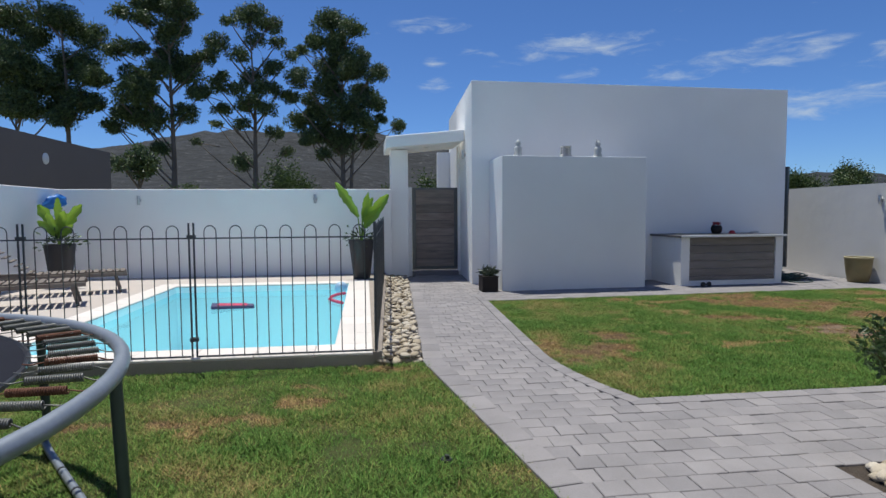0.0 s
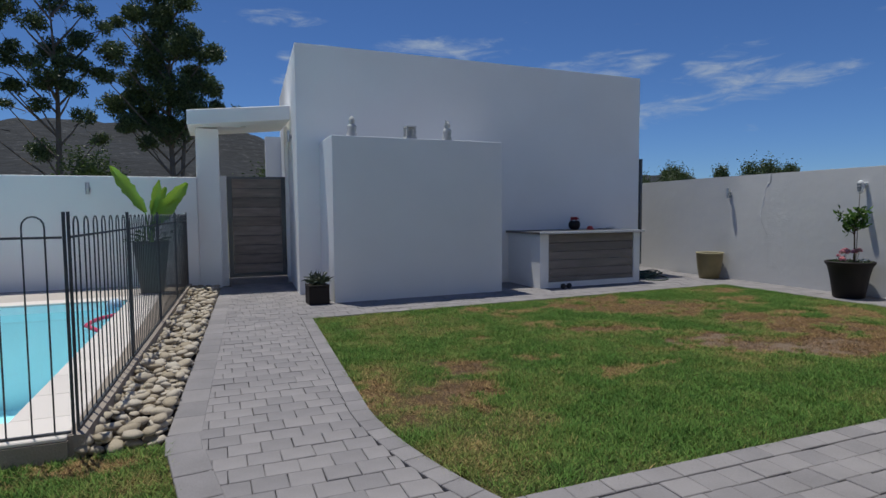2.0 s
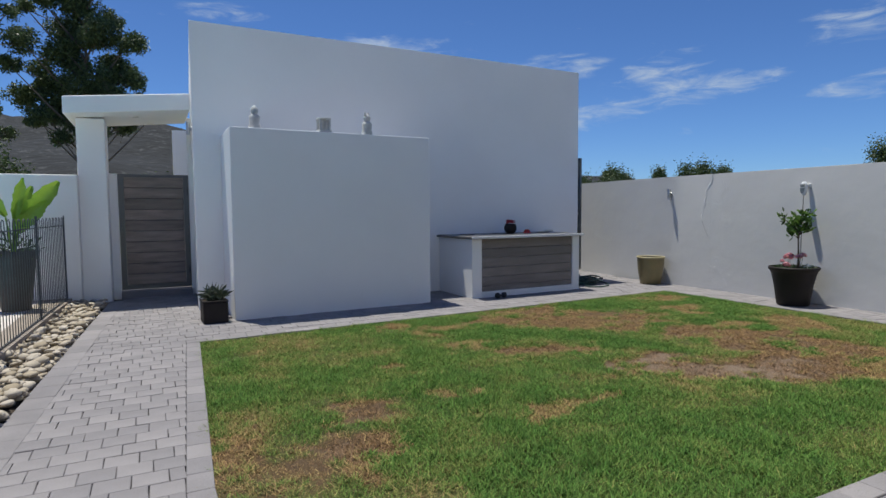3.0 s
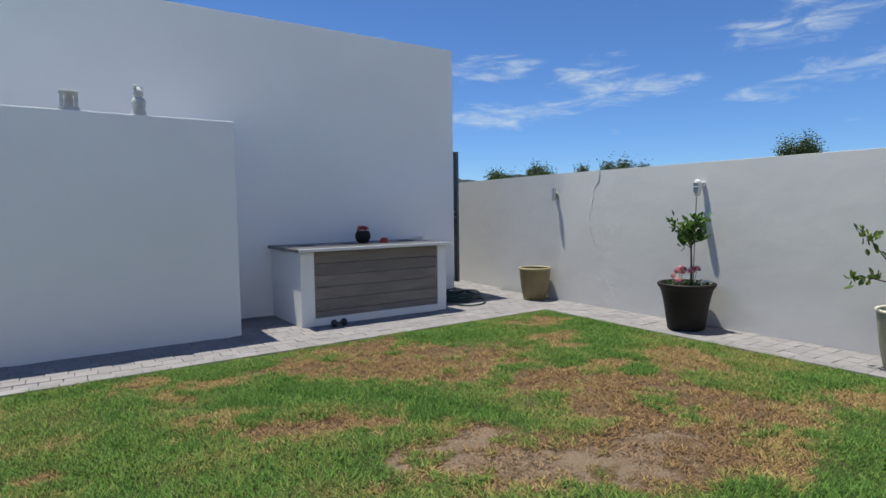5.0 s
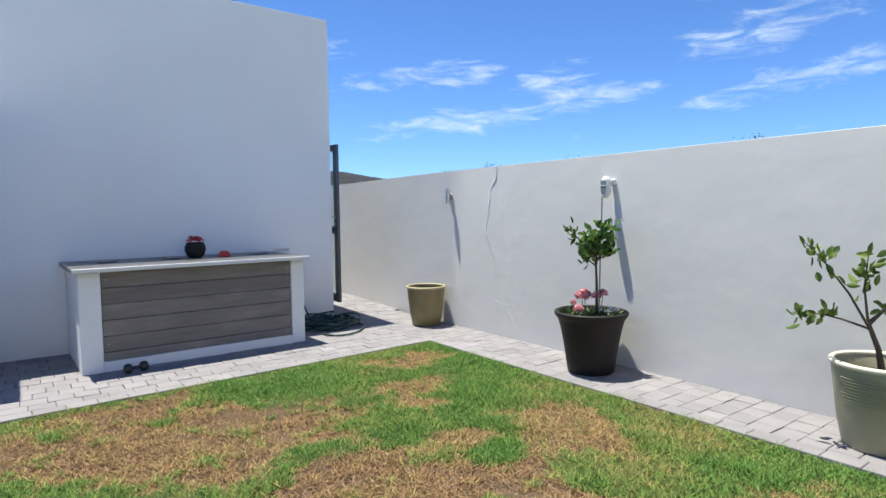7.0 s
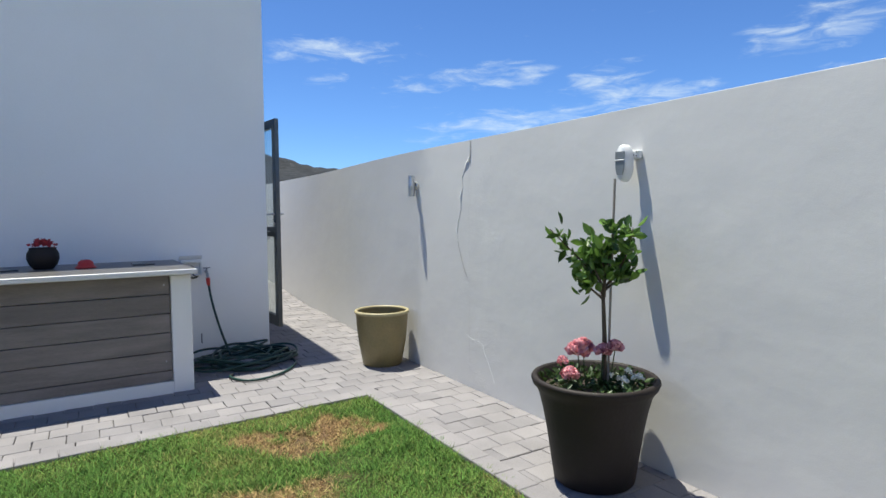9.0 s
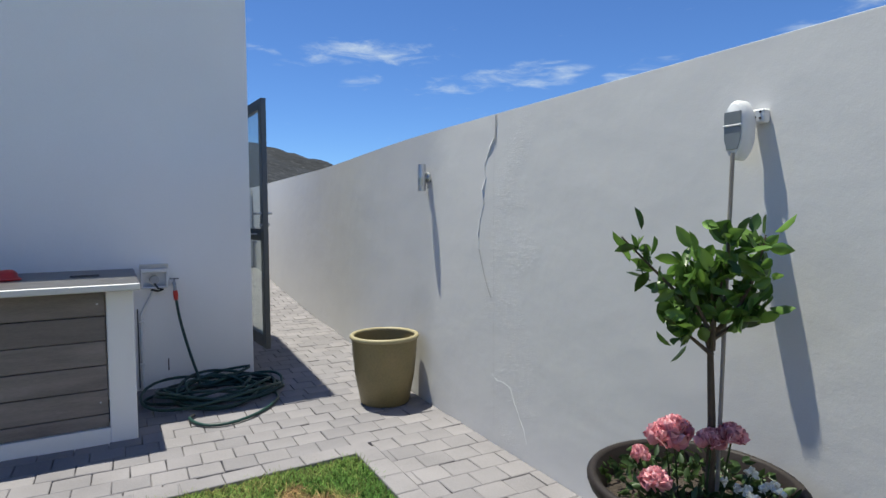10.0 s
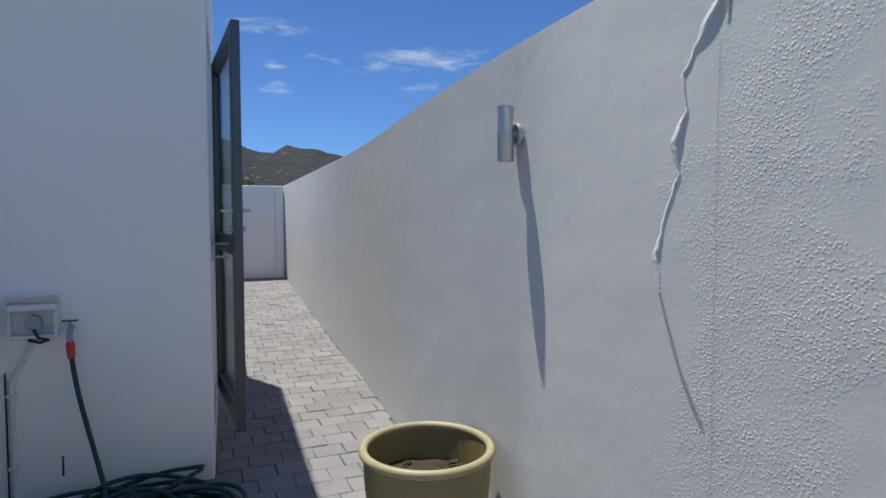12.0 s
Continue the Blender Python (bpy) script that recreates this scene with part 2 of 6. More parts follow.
GLASS, _, _, _ = glass_mat("door_glass", (0.86, 0.90, 0.90), 0.8)
WATER, _wt, _wg, _wf = glass_mat("pool_water", (0.50, 0.95, 1.0), 0.4, 0.02)
_wn, _wb = _wt.nodes.new("ShaderNodeTexNoise"), _wt.nodes.new("ShaderNodeBump")
_wn.inputs["Scale"].default_value, _wn.inputs["Detail"].default_value = 3.5, 3
_wb.inputs["Strength"].default_value, _wb.inputs["Distance"].default_value = 0.12, 0.05
_wt.links.new(_wn.outputs["Fac"], _wb.inputs["Height"])
_wt.links.new(_wb.outputs[0], _wg.inputs["Normal"])


def masked_plaster():
    """White plaster, toned down for the raking sun, with an area of coarse, patched render about the crack."""
    # same plaster as the house, its base darkened against the grazing sunlight
    mt = mat("patched_plaster_dimmed", (0.645, 0.638, 0.632), 0.9, var=0.035, scale=1.1, grain=190, bump=0.0)
    t = mt.node_tree
    n, lk = t.nodes.new, t.links.new
    b = t.nodes["Principled BSDF"]
    co = n("ShaderNodeTexCoord")
    sp = n("ShaderNodeSeparateXYZ")
    lk(co.outputs["Object"], sp.inputs[0])

    def m(op, a, c=0.0):
        nd = n("ShaderNodeMath")
        nd.operation = op
        for i, v in enumerate((a, c)):
            if isinstance(v, (int, float)):
                nd.inputs[i].default_value = v
            else:
                lk(v, nd.inputs[i])
        return nd.outputs[0]

    patch = n("ShaderNodeTexNoise")
    patch.inputs["Scale"].default_value, patch.inputs["Detail"].default_value = 3.4, 5
    lk(co.outputs["Object"], patch.inputs["Vector"])
    grain = n("ShaderNodeTexNoise")
    grain.inputs["Scale"].default_value, grain.inputs["Detail"].default_value, grain.inputs["Roughness"].default_value = 105, 3, 0.6
    lk(co.outputs["Object"], grain.inputs["Vector"])
    dy = m("DIVIDE", m("SUBTRACT", sp.outputs[1], 7.98), 0.28)
    dz = m("DIVIDE", m("SUBTRACT", sp.outputs[2], 0.95), 1.25)
    d = m("SUBTRACT", 1.0, m("ADD", m("POWER", m("ABSOLUTE", dy), 2.0), m("POWER", m("ABSOLUTE", dz), 2.0)))
    k = m("ADD", m("MULTIPLY", m("MAXIMUM", d, -1.3), 1.0), m("MULTIPLY", m("SUBTRACT", patch.outputs["Fac"], 0.49), 5.5))
    ramp = n("ShaderNodeMapRange")
    ramp.inputs["From Min"].default_value, ramp.inputs["From Max"].default_value = 0.15, 1.1
    lk(k, ramp.inputs["Value"])
    cells = n("ShaderNodeTexVoronoi")
    cells.inputs["Scale"].default_value = 165
    warp = n("ShaderNodeVectorMath")
    warp.operation = "MULTIPLY_ADD"
    lk(grain.outputs["Color"], warp.inputs[0])
    warp.inputs[1].default_value = (0.006, 0.006, 0.006)
    lk(co.outputs["Object"], warp.inputs[2])
    lk(warp.outputs[0], cells.inputs["Vector"])
    crumbs = n("ShaderNodeMapRange")
    crumbs.inputs["From Min"].default_value, crumbs.inputs["From Max"].default_value = 0.62, 0.22
    lk(cells.outputs["Distance"], crumbs.inputs["Value"])
    pick = n("ShaderNodeSeparateColor")
    lk(cells.outputs["Color"], pick.inputs[0])
    some = n("ShaderNodeMapRange")
    some.inputs["From Min"].default_value, some.inputs["From Max"].default_value = 0.35, 0.8
    lk(pick.outputs[0], some.inputs["Value"])
    fine = n("ShaderNodeTexNoise")
    fine.inputs["Scale"].default_value = 220
    lk(co.outputs["Object"], fine.inputs["Vector"])
    h = m("ADD", m("MULTIPLY", m("MULTIPLY", crumbs.outputs[0], some.outputs[0]), m("MULTIPLY", ramp.outputs[0], 0.25)), m("ADD", m("MULTIPLY", fine.outputs["Fac"], 0.08), m("MULTIPLY", patch.outputs["Fac"], 1.5)))
    bp = n("ShaderNodeBump")
    bp.inputs["Strength"].default_value, bp.inputs["Distance"].default_value = 0.8, 0.005
    lk(h, bp.inputs["Height"])
    lk(bp.outputs[0], b.inputs["Normal"])
    return mt


PATCHED = masked_plaster()


def attr_mat(name, stops, rough=0.9, grain=90.0, rand=0.25, trans=0.0):
    """Lawn colours: the dryness of the turf leads from green through straw to bare soil."""
    mt = bpy.data.materials.new(name)
    mt.use_nodes = True
    t = mt.node_tree
    n, lk = t.nodes.new, t.links.new
    b = t.nodes["Principled BSDF"]
    at = n("ShaderNodeAttribute")
    at.attribute_name = "dryness"
    ns = n("ShaderNodeTexNoise")
    co = n("ShaderNodeTexCoord")
    ns.inputs["Scale"].default_value, ns.inputs["Detail"].default_value = grain, 4
    lk(co.outputs["Object"], ns.inputs["Vector"])
    ad = n("ShaderNodeMath")
    ad.operation = "MULTIPLY_ADD"
    lk(ns.outputs["Fac"], ad.inputs[0])
    ad.inputs[1].default_value = 0.5
    lk(at.outputs["Fac"], ad.inputs[2])
    sb = n("ShaderNodeMath")
    sb.operation = "SUBTRACT"
    lk(ad.outputs[0], sb.inputs[0])
    sb.inputs[1].default_value = 0.25
    rp = n("ShaderNodeValToRGB")
    els = rp.color_ramp.elements
    els[0].position, els[0].color = stops[0][0], (*stops[0][1], 1)
    els[1].position, els[1].color = stops[-1][0], (*stops[-1][1], 1)
    for p, c in stops[1:-1]:
        e = els.new(p)
        e.color = (*c, 1)
    lk(sb.outputs[0], rp.inputs[0])
    g = n("ShaderNodeNewGeometry")
    mr = n("ShaderNodeMapRange")
    mr.inputs["To Min"].default_value, mr.inputs["To Max"].default_value = 1 - rand, 1 + rand
    lk(g.outputs["Random Per Island"], mr.inputs["Value"])
    mul = n("ShaderNodeMix")
    mul.data_type, mul.blend_type = "RGBA", "MULTIPLY"
    mul.inputs["Factor"].default_value = 1.0
    lk(rp.outputs[0], mul.inputs[6])
    lk(mr.outputs[0], mul.inputs[7])
    lk(mul.outputs[2], b.inputs["Base Color"])
    b.inputs["Roughness"].default_value = rough
    b.inputs["Specular IOR Level"].default_value = 0.25
    if not trans:
        lump = n("ShaderNodeTexNoise")
        lump.inputs["Scale"].default_value, lump.inputs["Detail"].default_value, lump.inputs["Roughness"].default_value = 38, 6, 0.7
        lk(co.outputs["Object"], lump.inputs["Vector"])
        bp = n("ShaderNodeBump")
        bp.inputs["Strength"].default_value, bp.inputs["Distance"].default_value = 1.0, 0.03
        lk(lump.outputs["Fac"], bp.inputs["Height"])
        lk(bp.outputs[0], b.inputs["Normal"])
    if trans:
        tl, mx = n("ShaderNodeBsdfTranslucent"), n("ShaderNodeMixShader")
        mx.inputs[0].default_value = trans
        lk(mul.outputs[2], tl.inputs["Color"])
        lk(b.outputs[0], mx.inputs[1])
        lk(tl.outputs[0], mx.inputs[2])
        lk(mx.outputs[0], t.nodes["Material Output"].inputs["Surface"])
    return mt


TURF = attr_mat("turf_ground", [(0.0, (0.045, 0.080, 0.018)), (0.4, (0.105, 0.095, 0.04)), (0.65, (0.13, 0.085, 0.046)), (0.85, (0.13, 0.088, 0.055)), (1.0, (0.25, 0.185, 0.135))], rand=0.0)
BLADES = attr_mat("grass_blades", [(0.0, (0.084, 0.188, 0.043)), (0.2, (0.142, 0.242, 0.058)), (0.38, (0.20, 0.23, 0.07)), (0.6, (0.41, 0.285, 0.14)), (0.78, (0.225, 0.135, 0.07)), (1.0, (0.28, 0.195, 0.135))], rand=0.65, trans=0.3)
FIELD = mat("dry_field", (0.16, 0.15, 0.07), 0.95, var=0.3, scale=0.02, grain=0.4, bump=0)
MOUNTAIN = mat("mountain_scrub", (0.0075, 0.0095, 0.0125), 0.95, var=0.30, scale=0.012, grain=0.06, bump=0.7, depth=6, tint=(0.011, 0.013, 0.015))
_mt = MOUNTAIN.node_tree
_rock, _rr, _rm, _rc = _mt.nodes.new("ShaderNodeTexNoise"), _mt.nodes.new("ShaderNodeMapRange"), _mt.nodes.new("ShaderNodeMix"), _mt.nodes.new("ShaderNodeTexCoord")
_rock.inputs["Scale"].default_value, _rock.inputs["Detail"].default_value, _rock.inputs["Roughness"].default_value = 0.09, 8, 0.75
_rr.inputs["From Min"].default_value, _rr.inputs["From Max"].default_value, _rr.inputs["To Max"].default_value = 0.55, 0.66, 0.85
_rm.data_type = "RGBA"
_mt.links.new(_rc.outputs["Object"], _rock.inputs["Vector"])
_mt.links.new(_rock.outputs["Fac"], _rr.inputs["Value"])
_mt.links.new(_rr.outputs[0], _rm.inputs["Factor"])
_mt.links.new(_mt.nodes["Principled BSDF"].inputs["Base Color"].links[0].from_socket, _rm.inputs[6])
_rm.inputs[7].default_value = (0.085, 0.087, 0.09, 1)
_mt.links.new(_rm.outputs[2], _mt.nodes["Principled BSDF"].inputs["Base Color"])


# ---- builders ----
def part(name, bm, material, parent, label="", smooth=None, kind=""):
    me = bpy.data.meshes.new(name)
    bm.normal_update()
    bm.to_mesh(me)
    bm.free()
    me.materials.append(material)
    if smooth is not None:
        me.shade_smooth()
        me.set_sharp_from_angle(angle=radians(smooth))
    ob = new(name, me)
    if parent:
        ob.parent = parent
    return tagged(ob, label, kind=kind)


def thing(name, m, label, category, group="", kind=""):
    ob = new(name)
    ob.empty_display_size = 0.1
    ob.matrix_world = m
    return tagged(ob, label, category, group, kind)


def whole(name, bm, material, label, category="", group="", kind="", smooth=None, m=None):
    ob = part(name, bm, material, None, label, smooth)
    if m is not None:
        ob.matrix_world = m
    return tagged(ob, label, category, group, kind)


def box(bm, x0, x1, y0, y1, z0, z1, bevel=0.0, segs=1):
    vs = [bm.verts.new((x, y, z)) for z in (z0, z1) for y in (y0, y1) for x in (x0, x1)]
    fs = [bm.faces.new([vs[i] for i in q]) for q in ((0, 2, 3, 1), (4, 5, 7, 6), (0, 1, 5, 4), (1, 3, 7, 5), (3, 2, 6, 7), (2, 0, 4, 6))]
    if bevel:
        es = {e for f in fs for e in f.edges}
        bmesh.ops.bevel(bm, geom=list(es), offset=bevel, segments=segs, affect="EDGES", profile=0.6)
    return vs


def boxm(*a, **k):
    bm = bmesh.new()
    box(bm, *a, **k)
    return bm


def tube(bm, pts, r, seg=8, closed=False, caps=True):
    """A round tube along points; r is one radius or one for each point."""
    pts = [Vector(p) for p in pts]
    n = len(pts)
    rs = r if isinstance(r, (list, tuple)) else [r] * n
    rings, up = [], None
    for i, p in enumerate(pts):
        a = pts[(i - 1) % n] if (closed or i > 0) else p
        b = pts[(i + 1) % n] if (closed or i < n - 1) else p
        d = (b - a).normalized()
        if up is None:
            up = d.orthogonal().normalized()
        up = (up - d * up.dot(d)).normalized()
        side = d.cross(up)
        rings.append([bm.verts.new(p + (up * math.cos(2 * math.pi * k / seg) + side * math.sin(2 * math.pi * k / seg)) * rs[i]) for k in range(seg)])
    for i in range(n if closed else n - 1):
        a, b = rings[i], rings[(i + 1) % n]
        off = 0
        if closed and i == n - 1:
            off = min(range(seg), key=lambda o: (a[0].co - b[o].co).length)
        for k in range(seg):
            bm.faces.new((a[k], a[(k + 1) % seg], b[(k + 1 + off) % seg], b[(k + off) % seg]))
    if caps and not closed:
        bm.faces.new(list(reversed(rings[0])))
        bm.faces.new(rings[-1])
    return bm


def lathe(bm, profile, seg=32, wob=0.0):
    """Turns a profile of (radius, height) about the z axis."""
    rings = []
    for r, z in profile:
        if r < 1e-5:
            rings.append([bm.verts.new((0, 0, z))])
        else:
            rings.append([bm.verts.new((r * math.cos(2 * math.pi * k / seg) * (1 + wob * math.sin(3 * k + z * 9)), r * math.sin(2 * math.pi * k / seg), z)) for k in range(seg)])
    for a, b in zip(rings, rings[1:]):
        for k in range(seg):
            q = [a[k % len(a)], a[(k + 1) % seg % len(a)], b[(k + 1) % seg % len(b)], b[k % len(b)]]
            q = list(dict.fromkeys(q))
            if len(q) > 2:
                bm.faces.new(q)
    return bm


def blob(bm, centre, r, subdiv=2, squash=(1, 1, 1), rough=0.0, seed=0.0):
    res = bmesh.ops.create_icosphere(bm, subdivisions=subdiv, radius=1.0)
    for v in res["verts"]:
        k = 1 + rough * noise.noise(v.co * 1.7 + Vector((seed, seed * 2, -seed)))
        v.co = Vector(centre) + Vector((v.co.x * squash[0], v.co.y * squash[1], v.co.z * squash[2])) * (r * k)
    return bm


def leaves_mesh(name, centres, dirs, lengths, widths, material, parent, label="", fold=0.12, detail=False):
    """Many pointed leaves, each of two folded halves, in one mesh."""
    c, d = np.asarray(centres, float), np.asarray(dirs, float)
    n = len(c)
    d = d / np.linalg.norm(d, axis=1, keepdims=True)
    ref = np.random.normal(size=(n, 3))
    ref[:, 2] *= 0.4
    s = np.cross(d, ref)
    s = s / np.linalg.norm(s, axis=1, keepdims=True)
    up = np.cross(s, d)
    L, w = np.asarray(lengths)[:, None], np.asarray(widths)[:, None]
    if detail:
        cols = [c]
        for st, wd in ((0.22, 0.36), (0.5, 0.5), (0.78, 0.33)):
            mid = c + d * L * st - up * L * 0.16 * st * st
            cols += [mid + s * w * wd + up * w * fold, mid - up * w * fold, mid - s * w * wd + up * w * fold]
        cols.append(c + d * L - up * L * 0.18)
        pts = np.stack(cols, axis=1).reshape(-1, 3)
        base = np.arange(n)[:, None] * 11
        quads = [(1, 4, 5, 2), (2, 5, 6, 3), (4, 7, 8, 5), (5, 8, 9, 6)]
        tris = [(0, 1, 2), (0, 2, 3), (7, 10, 8), (8, 10, 9)]
        flist = np.concatenate([base + np.array([q]) for q in quads]).tolist() + np.concatenate([base + np.array([q]) for q in tris]).tolist()
    else:
        pts = np.stack([c, c + d * L * 0.5 + s * w * 0.5 + up * w * fold, c + d * L - up * L * 0.12, c + d * L * 0.5 - s * w * 0.5 + up * w * fold, c + d * L * 0.5 - up * w * fold], axis=1).reshape(-1, 3)
        base = np.arange(n)[:, None] * 5
        flist = np.concatenate([base + np.array([[0, 1, 2, 4]]), base + np.array([[0, 4, 2, 3]])]).tolist()
    me = bpy.data.meshes.new(name)
    me.from_pydata(pts.tolist(), [], flist)
    me.materials.append(material)
    if detail:
        me.shade_smooth()
    ob = new(name, me)
    ob.parent = parent
    return tagged(ob, label)


def vnoise(x, y, seed=0):
    """Smooth value noise on arrays."""
    xi, yi = np.floor(x).astype(np.int64), np.floor(y).astype(np.int64)
    fx, fy = x - xi, y - yi
    fx, fy = fx * fx * (3 - 2 * fx), fy * fy * (3 - 2 * fy)

    def h(a, b):
        v = np.sin((a * 127.1 + b * 311.7 + seed * 74.7)) * 43758.5453
        return v - np.floor(v)

    return (h(xi, yi) * (1 - fx) + h(xi + 1, yi) * fx) * (1 - fy) + (h(xi, yi + 1) * (1 - fx) + h(xi + 1, yi + 1) * fx) * fy


# ---- ground ----
def lawn_back(x):
    return 8.0 + 0.05 * (x - 1.67)


def path_right(y):
    """The lawn's edge along the path."""
    k = max(0.0, 4.6 - y)
    return 1.545 + 0.05 * max(0.0, y - 4.6) + 0.135 * k * k


def path_left(y):
    return 0.35 + 0.052 * (y - 4.5) if y > 4.55 else 0.34 + 0.15 * (4.55 - y)


LAWN_FRONT, LAWN_RIGHT, WALL_X = 3.21, 8.67, 9.42

bm = bmesh.new()
ring_in = [bm.verts.new(p) for p in ((-3.6, 4.7, -0.12), (-0.3, 4.7, -0.12), (-0.3, 10.0, -0.12), (-3.6, 10.0, -0.12))]
ring_out = [bm.verts.new(p) for p in ((-3000, -3000, -0.12), (3000, -3000, -0.12), (3000, 3000, -0.12), (-3000, 3000, -0.12))]
for k in range(4):
    bm.faces.new((ring_out[k], ring_out[(k + 1) % 4], ring_in[(k + 1) % 4], ring_in[k]))
whole("ground", bm, FIELD, "dry open land round the property", "ground", kind="structure")

bm = bmesh.new()
vs = [bm.verts.new(p) for p in ((-0.2, -4.3, -0.035), (9.6, -4.3, -0.035), (9.6, 17.2, -0.035), (-0.2, 17.2, -0.035))]
bm.faces.new(vs)
pavement = whole("pavement", bm, BED, "grey concrete block paving with dark sanded joints", "pavement", kind="structure")

# spots of the turf: x, y, radius along x, radius along y
STRAW = [
    (7.57, 7.1, 0.26, 0.2), (8.26, 7.87, 0.2, 0.12), (7.95, 7.8, 0.18, 0.14), (7.42, 7.2, 0.16, 0.14), (7.31, 6.7, 0.14, 0.13), (7.9, 5.9, 0.3, 0.22), (7.73, 5.57, 0.2, 0.2), (7.1, 6.1, 0.28, 0.1),
    (8.0, 5.6, 0.16, 0.2), (7.22, 4.5, 0.3, 0.18), (7.98, 4.3, 0.3, 0.16), (6.58, 4.25, 0.3, 0.16), (3.72, 7.75, 0.2, 0.1), (4.26, 7.57, 0.24, 0.1), (4.09, 6.55, 0.22, 0.14), (3.9, 7.33, 0.16, 0.1),
    (1.72, 4.95, 0.14, 0.42), (2.0, 4.62, 0.22, 0.13), (3.6, 4.72, 0.26, 0.09), (4.1, 4.72, 0.16, 0.07), (3.05, 6.3, 0.1, 0.08), (3.3, 5.3, 0.12, 0.07), (5.0, 5.1, 0.34, 0.08),
]
POOL_STRAW = [(-0.56, 3.58, 0.2, 0.17), (-0.97, 3.1, 0.16, 0.13), (-1.42, 3.25, 0.16, 0.08), (-2.05, 3.3, 0.16, 0.1), (0.0, 4.36, 0.28, 0.07)]
BROWN = [
    (5.79, 7.85, 0.5, 0.2), (5.75, 7.45, 0.6, 0.2), (5.65, 7.1, 0.5, 0.28), (6.3, 7.2, 0.4, 0.2), (6.6, 6.85, 0.4, 0.2), (6.3, 6.6, 0.3, 0.16), (5.95, 6.8, 0.34, 0.2), (6.7, 6.5, 0.2, 0.14),
    (4.98, 7.38, 0.4, 0.18), (4.7, 7.6, 0.3, 0.12), (4.72, 6.08, 0.4, 0.18), (6.9, 5.65, 0.4, 0.2), (6.6, 6.0, 0.4, 0.2), (6.45, 5.4, 0.36, 0.26), (6.0, 6.42, 0.34, 0.14), (5.6, 6.72, 0.26, 0.14),
    (7.1, 5.05, 0.34, 0.2), (2.34, 4.74, 0.22, 0.16), (2.55, 5.35, 0.24, 0.2), (6.1, 5.05, 0.4, 0.24), (7.2, 5.5, 0.3, 0.16), (7.0, 4.7, 0.34, 0.14), (6.2, 4.6, 0.5, 0.24), (4.4, 6.1, 0.2, 0.12),
]
BARE = [(5.2, 5.36, 0.3, 0.16), (5.25, 5.03, 0.36, 0.16), (5.52, 4.92, 0.36, 0.18), (5.95, 4.78, 0.3, 0.16), (4.77, 5.4, 0.12, 0.08)]
LUSH = [
    (6.27, 7.88, 0.16, 0.12), (6.62, 7.85, 0.3, 0.14), (7.45, 7.85, 0.22, 0.14), (6.45, 6.39, 0.3, 0.1), (7.35, 5.82, 0.26, 0.14), (7.0, 6.6, 0.2, 0.2), (5.96, 7.5, 0.16, 0.08), (5.28, 6.25, 0.36, 0.2),
    (5.88, 5.6, 0.34, 0.2), (5.4, 5.85, 0.36, 0.18), (6.0, 5.28, 0.16, 0.12), (4.67, 5.62, 0.3, 0.14), (6.84, 5.2, 0.18, 0.1), (5.12, 5.5, 0.2, 0.07), (7.5, 5.15, 0.16, 0.2), (4.5, 6.85, 0.5, 0.3),
]


def spot(spots, wx, wy):
    f = np.full_like(wx, 9.0)
    for cx, cy, rx, ry in spots:
        f = np.minimum(f, np.sqrt(((wx - cx) / rx) ** 2 + ((wy - cy) / ry) ** 2))
    return f


def dryness(x, y):
    wx = x + 0.30 * (vnoise(x * 3, y * 3, 5) - 0.5) + 0.18 * (vnoise(x * 8, y * 8, 15) - 0.5)
    wy = y + 0.30 * (vnoise(x * 3, y * 3, 9) - 0.5) + 0.18 * (vnoise(x * 8, y * 8, 19) - 0.5)
    n1 = vnoise(x * 1.3, y * 1.3, 3) * 0.5 + vnoise(x * 3.7, y * 3.7, 4) * 0.5
    n2 = vnoise(x * 14, y * 14, 6)
    rag = 0.75 * (n2 - 0.5) + 0.6 * (vnoise(x * 33, y * 33, 16) - 0.5)
    lush = np.clip((1.2 - spot(LUSH, wx, wy) + 0.6 * rag) / 0.35, 0, 1)
    d = np.where(x < 1.2, 0.17, 0.13) + 0.6 * np.clip(n1 - 0.36, 0, 1) + 0.2 * (n2 - 0.5)
    for spots, level in ((STRAW + POOL_STRAW, 0.62), (BROWN, 0.76), (BARE, 1.0)):
        k = np.clip((1.5 - spot(spots, wx, wy) + 1.15 * rag) / 0.5, 0, 1)
        k = k * (1 - lush) if level < 0.9 else k * (1 - 0.8 * lush)
        d = d * (1 - k) + (level + 0.24 * (n2 - 0.5) + 0.2 * (n1 - 0.5)) * k
    return np.clip(d - 0.05 * lush, 0, 1)


def in_lawn(x, y):
    pr = 1.545 + 0.05 * np.maximum(0, y - 4.6) + 0.135 * np.maximum(0, 4.6 - y) ** 2
    right = (y > LAWN_FRONT) & (y < 8.0 + 0.05 * (x - 1.67)) & (x > pr) & (x < LAWN_RIGHT)
    pl = np.where(y > 4.55, 0.34 + 0.04 * (y - 4.55), 0.34 + 0.15 * (4.55 - y))
    left = (y < 4.47) & (x < pl) & (x > -5.8)
    return right | left


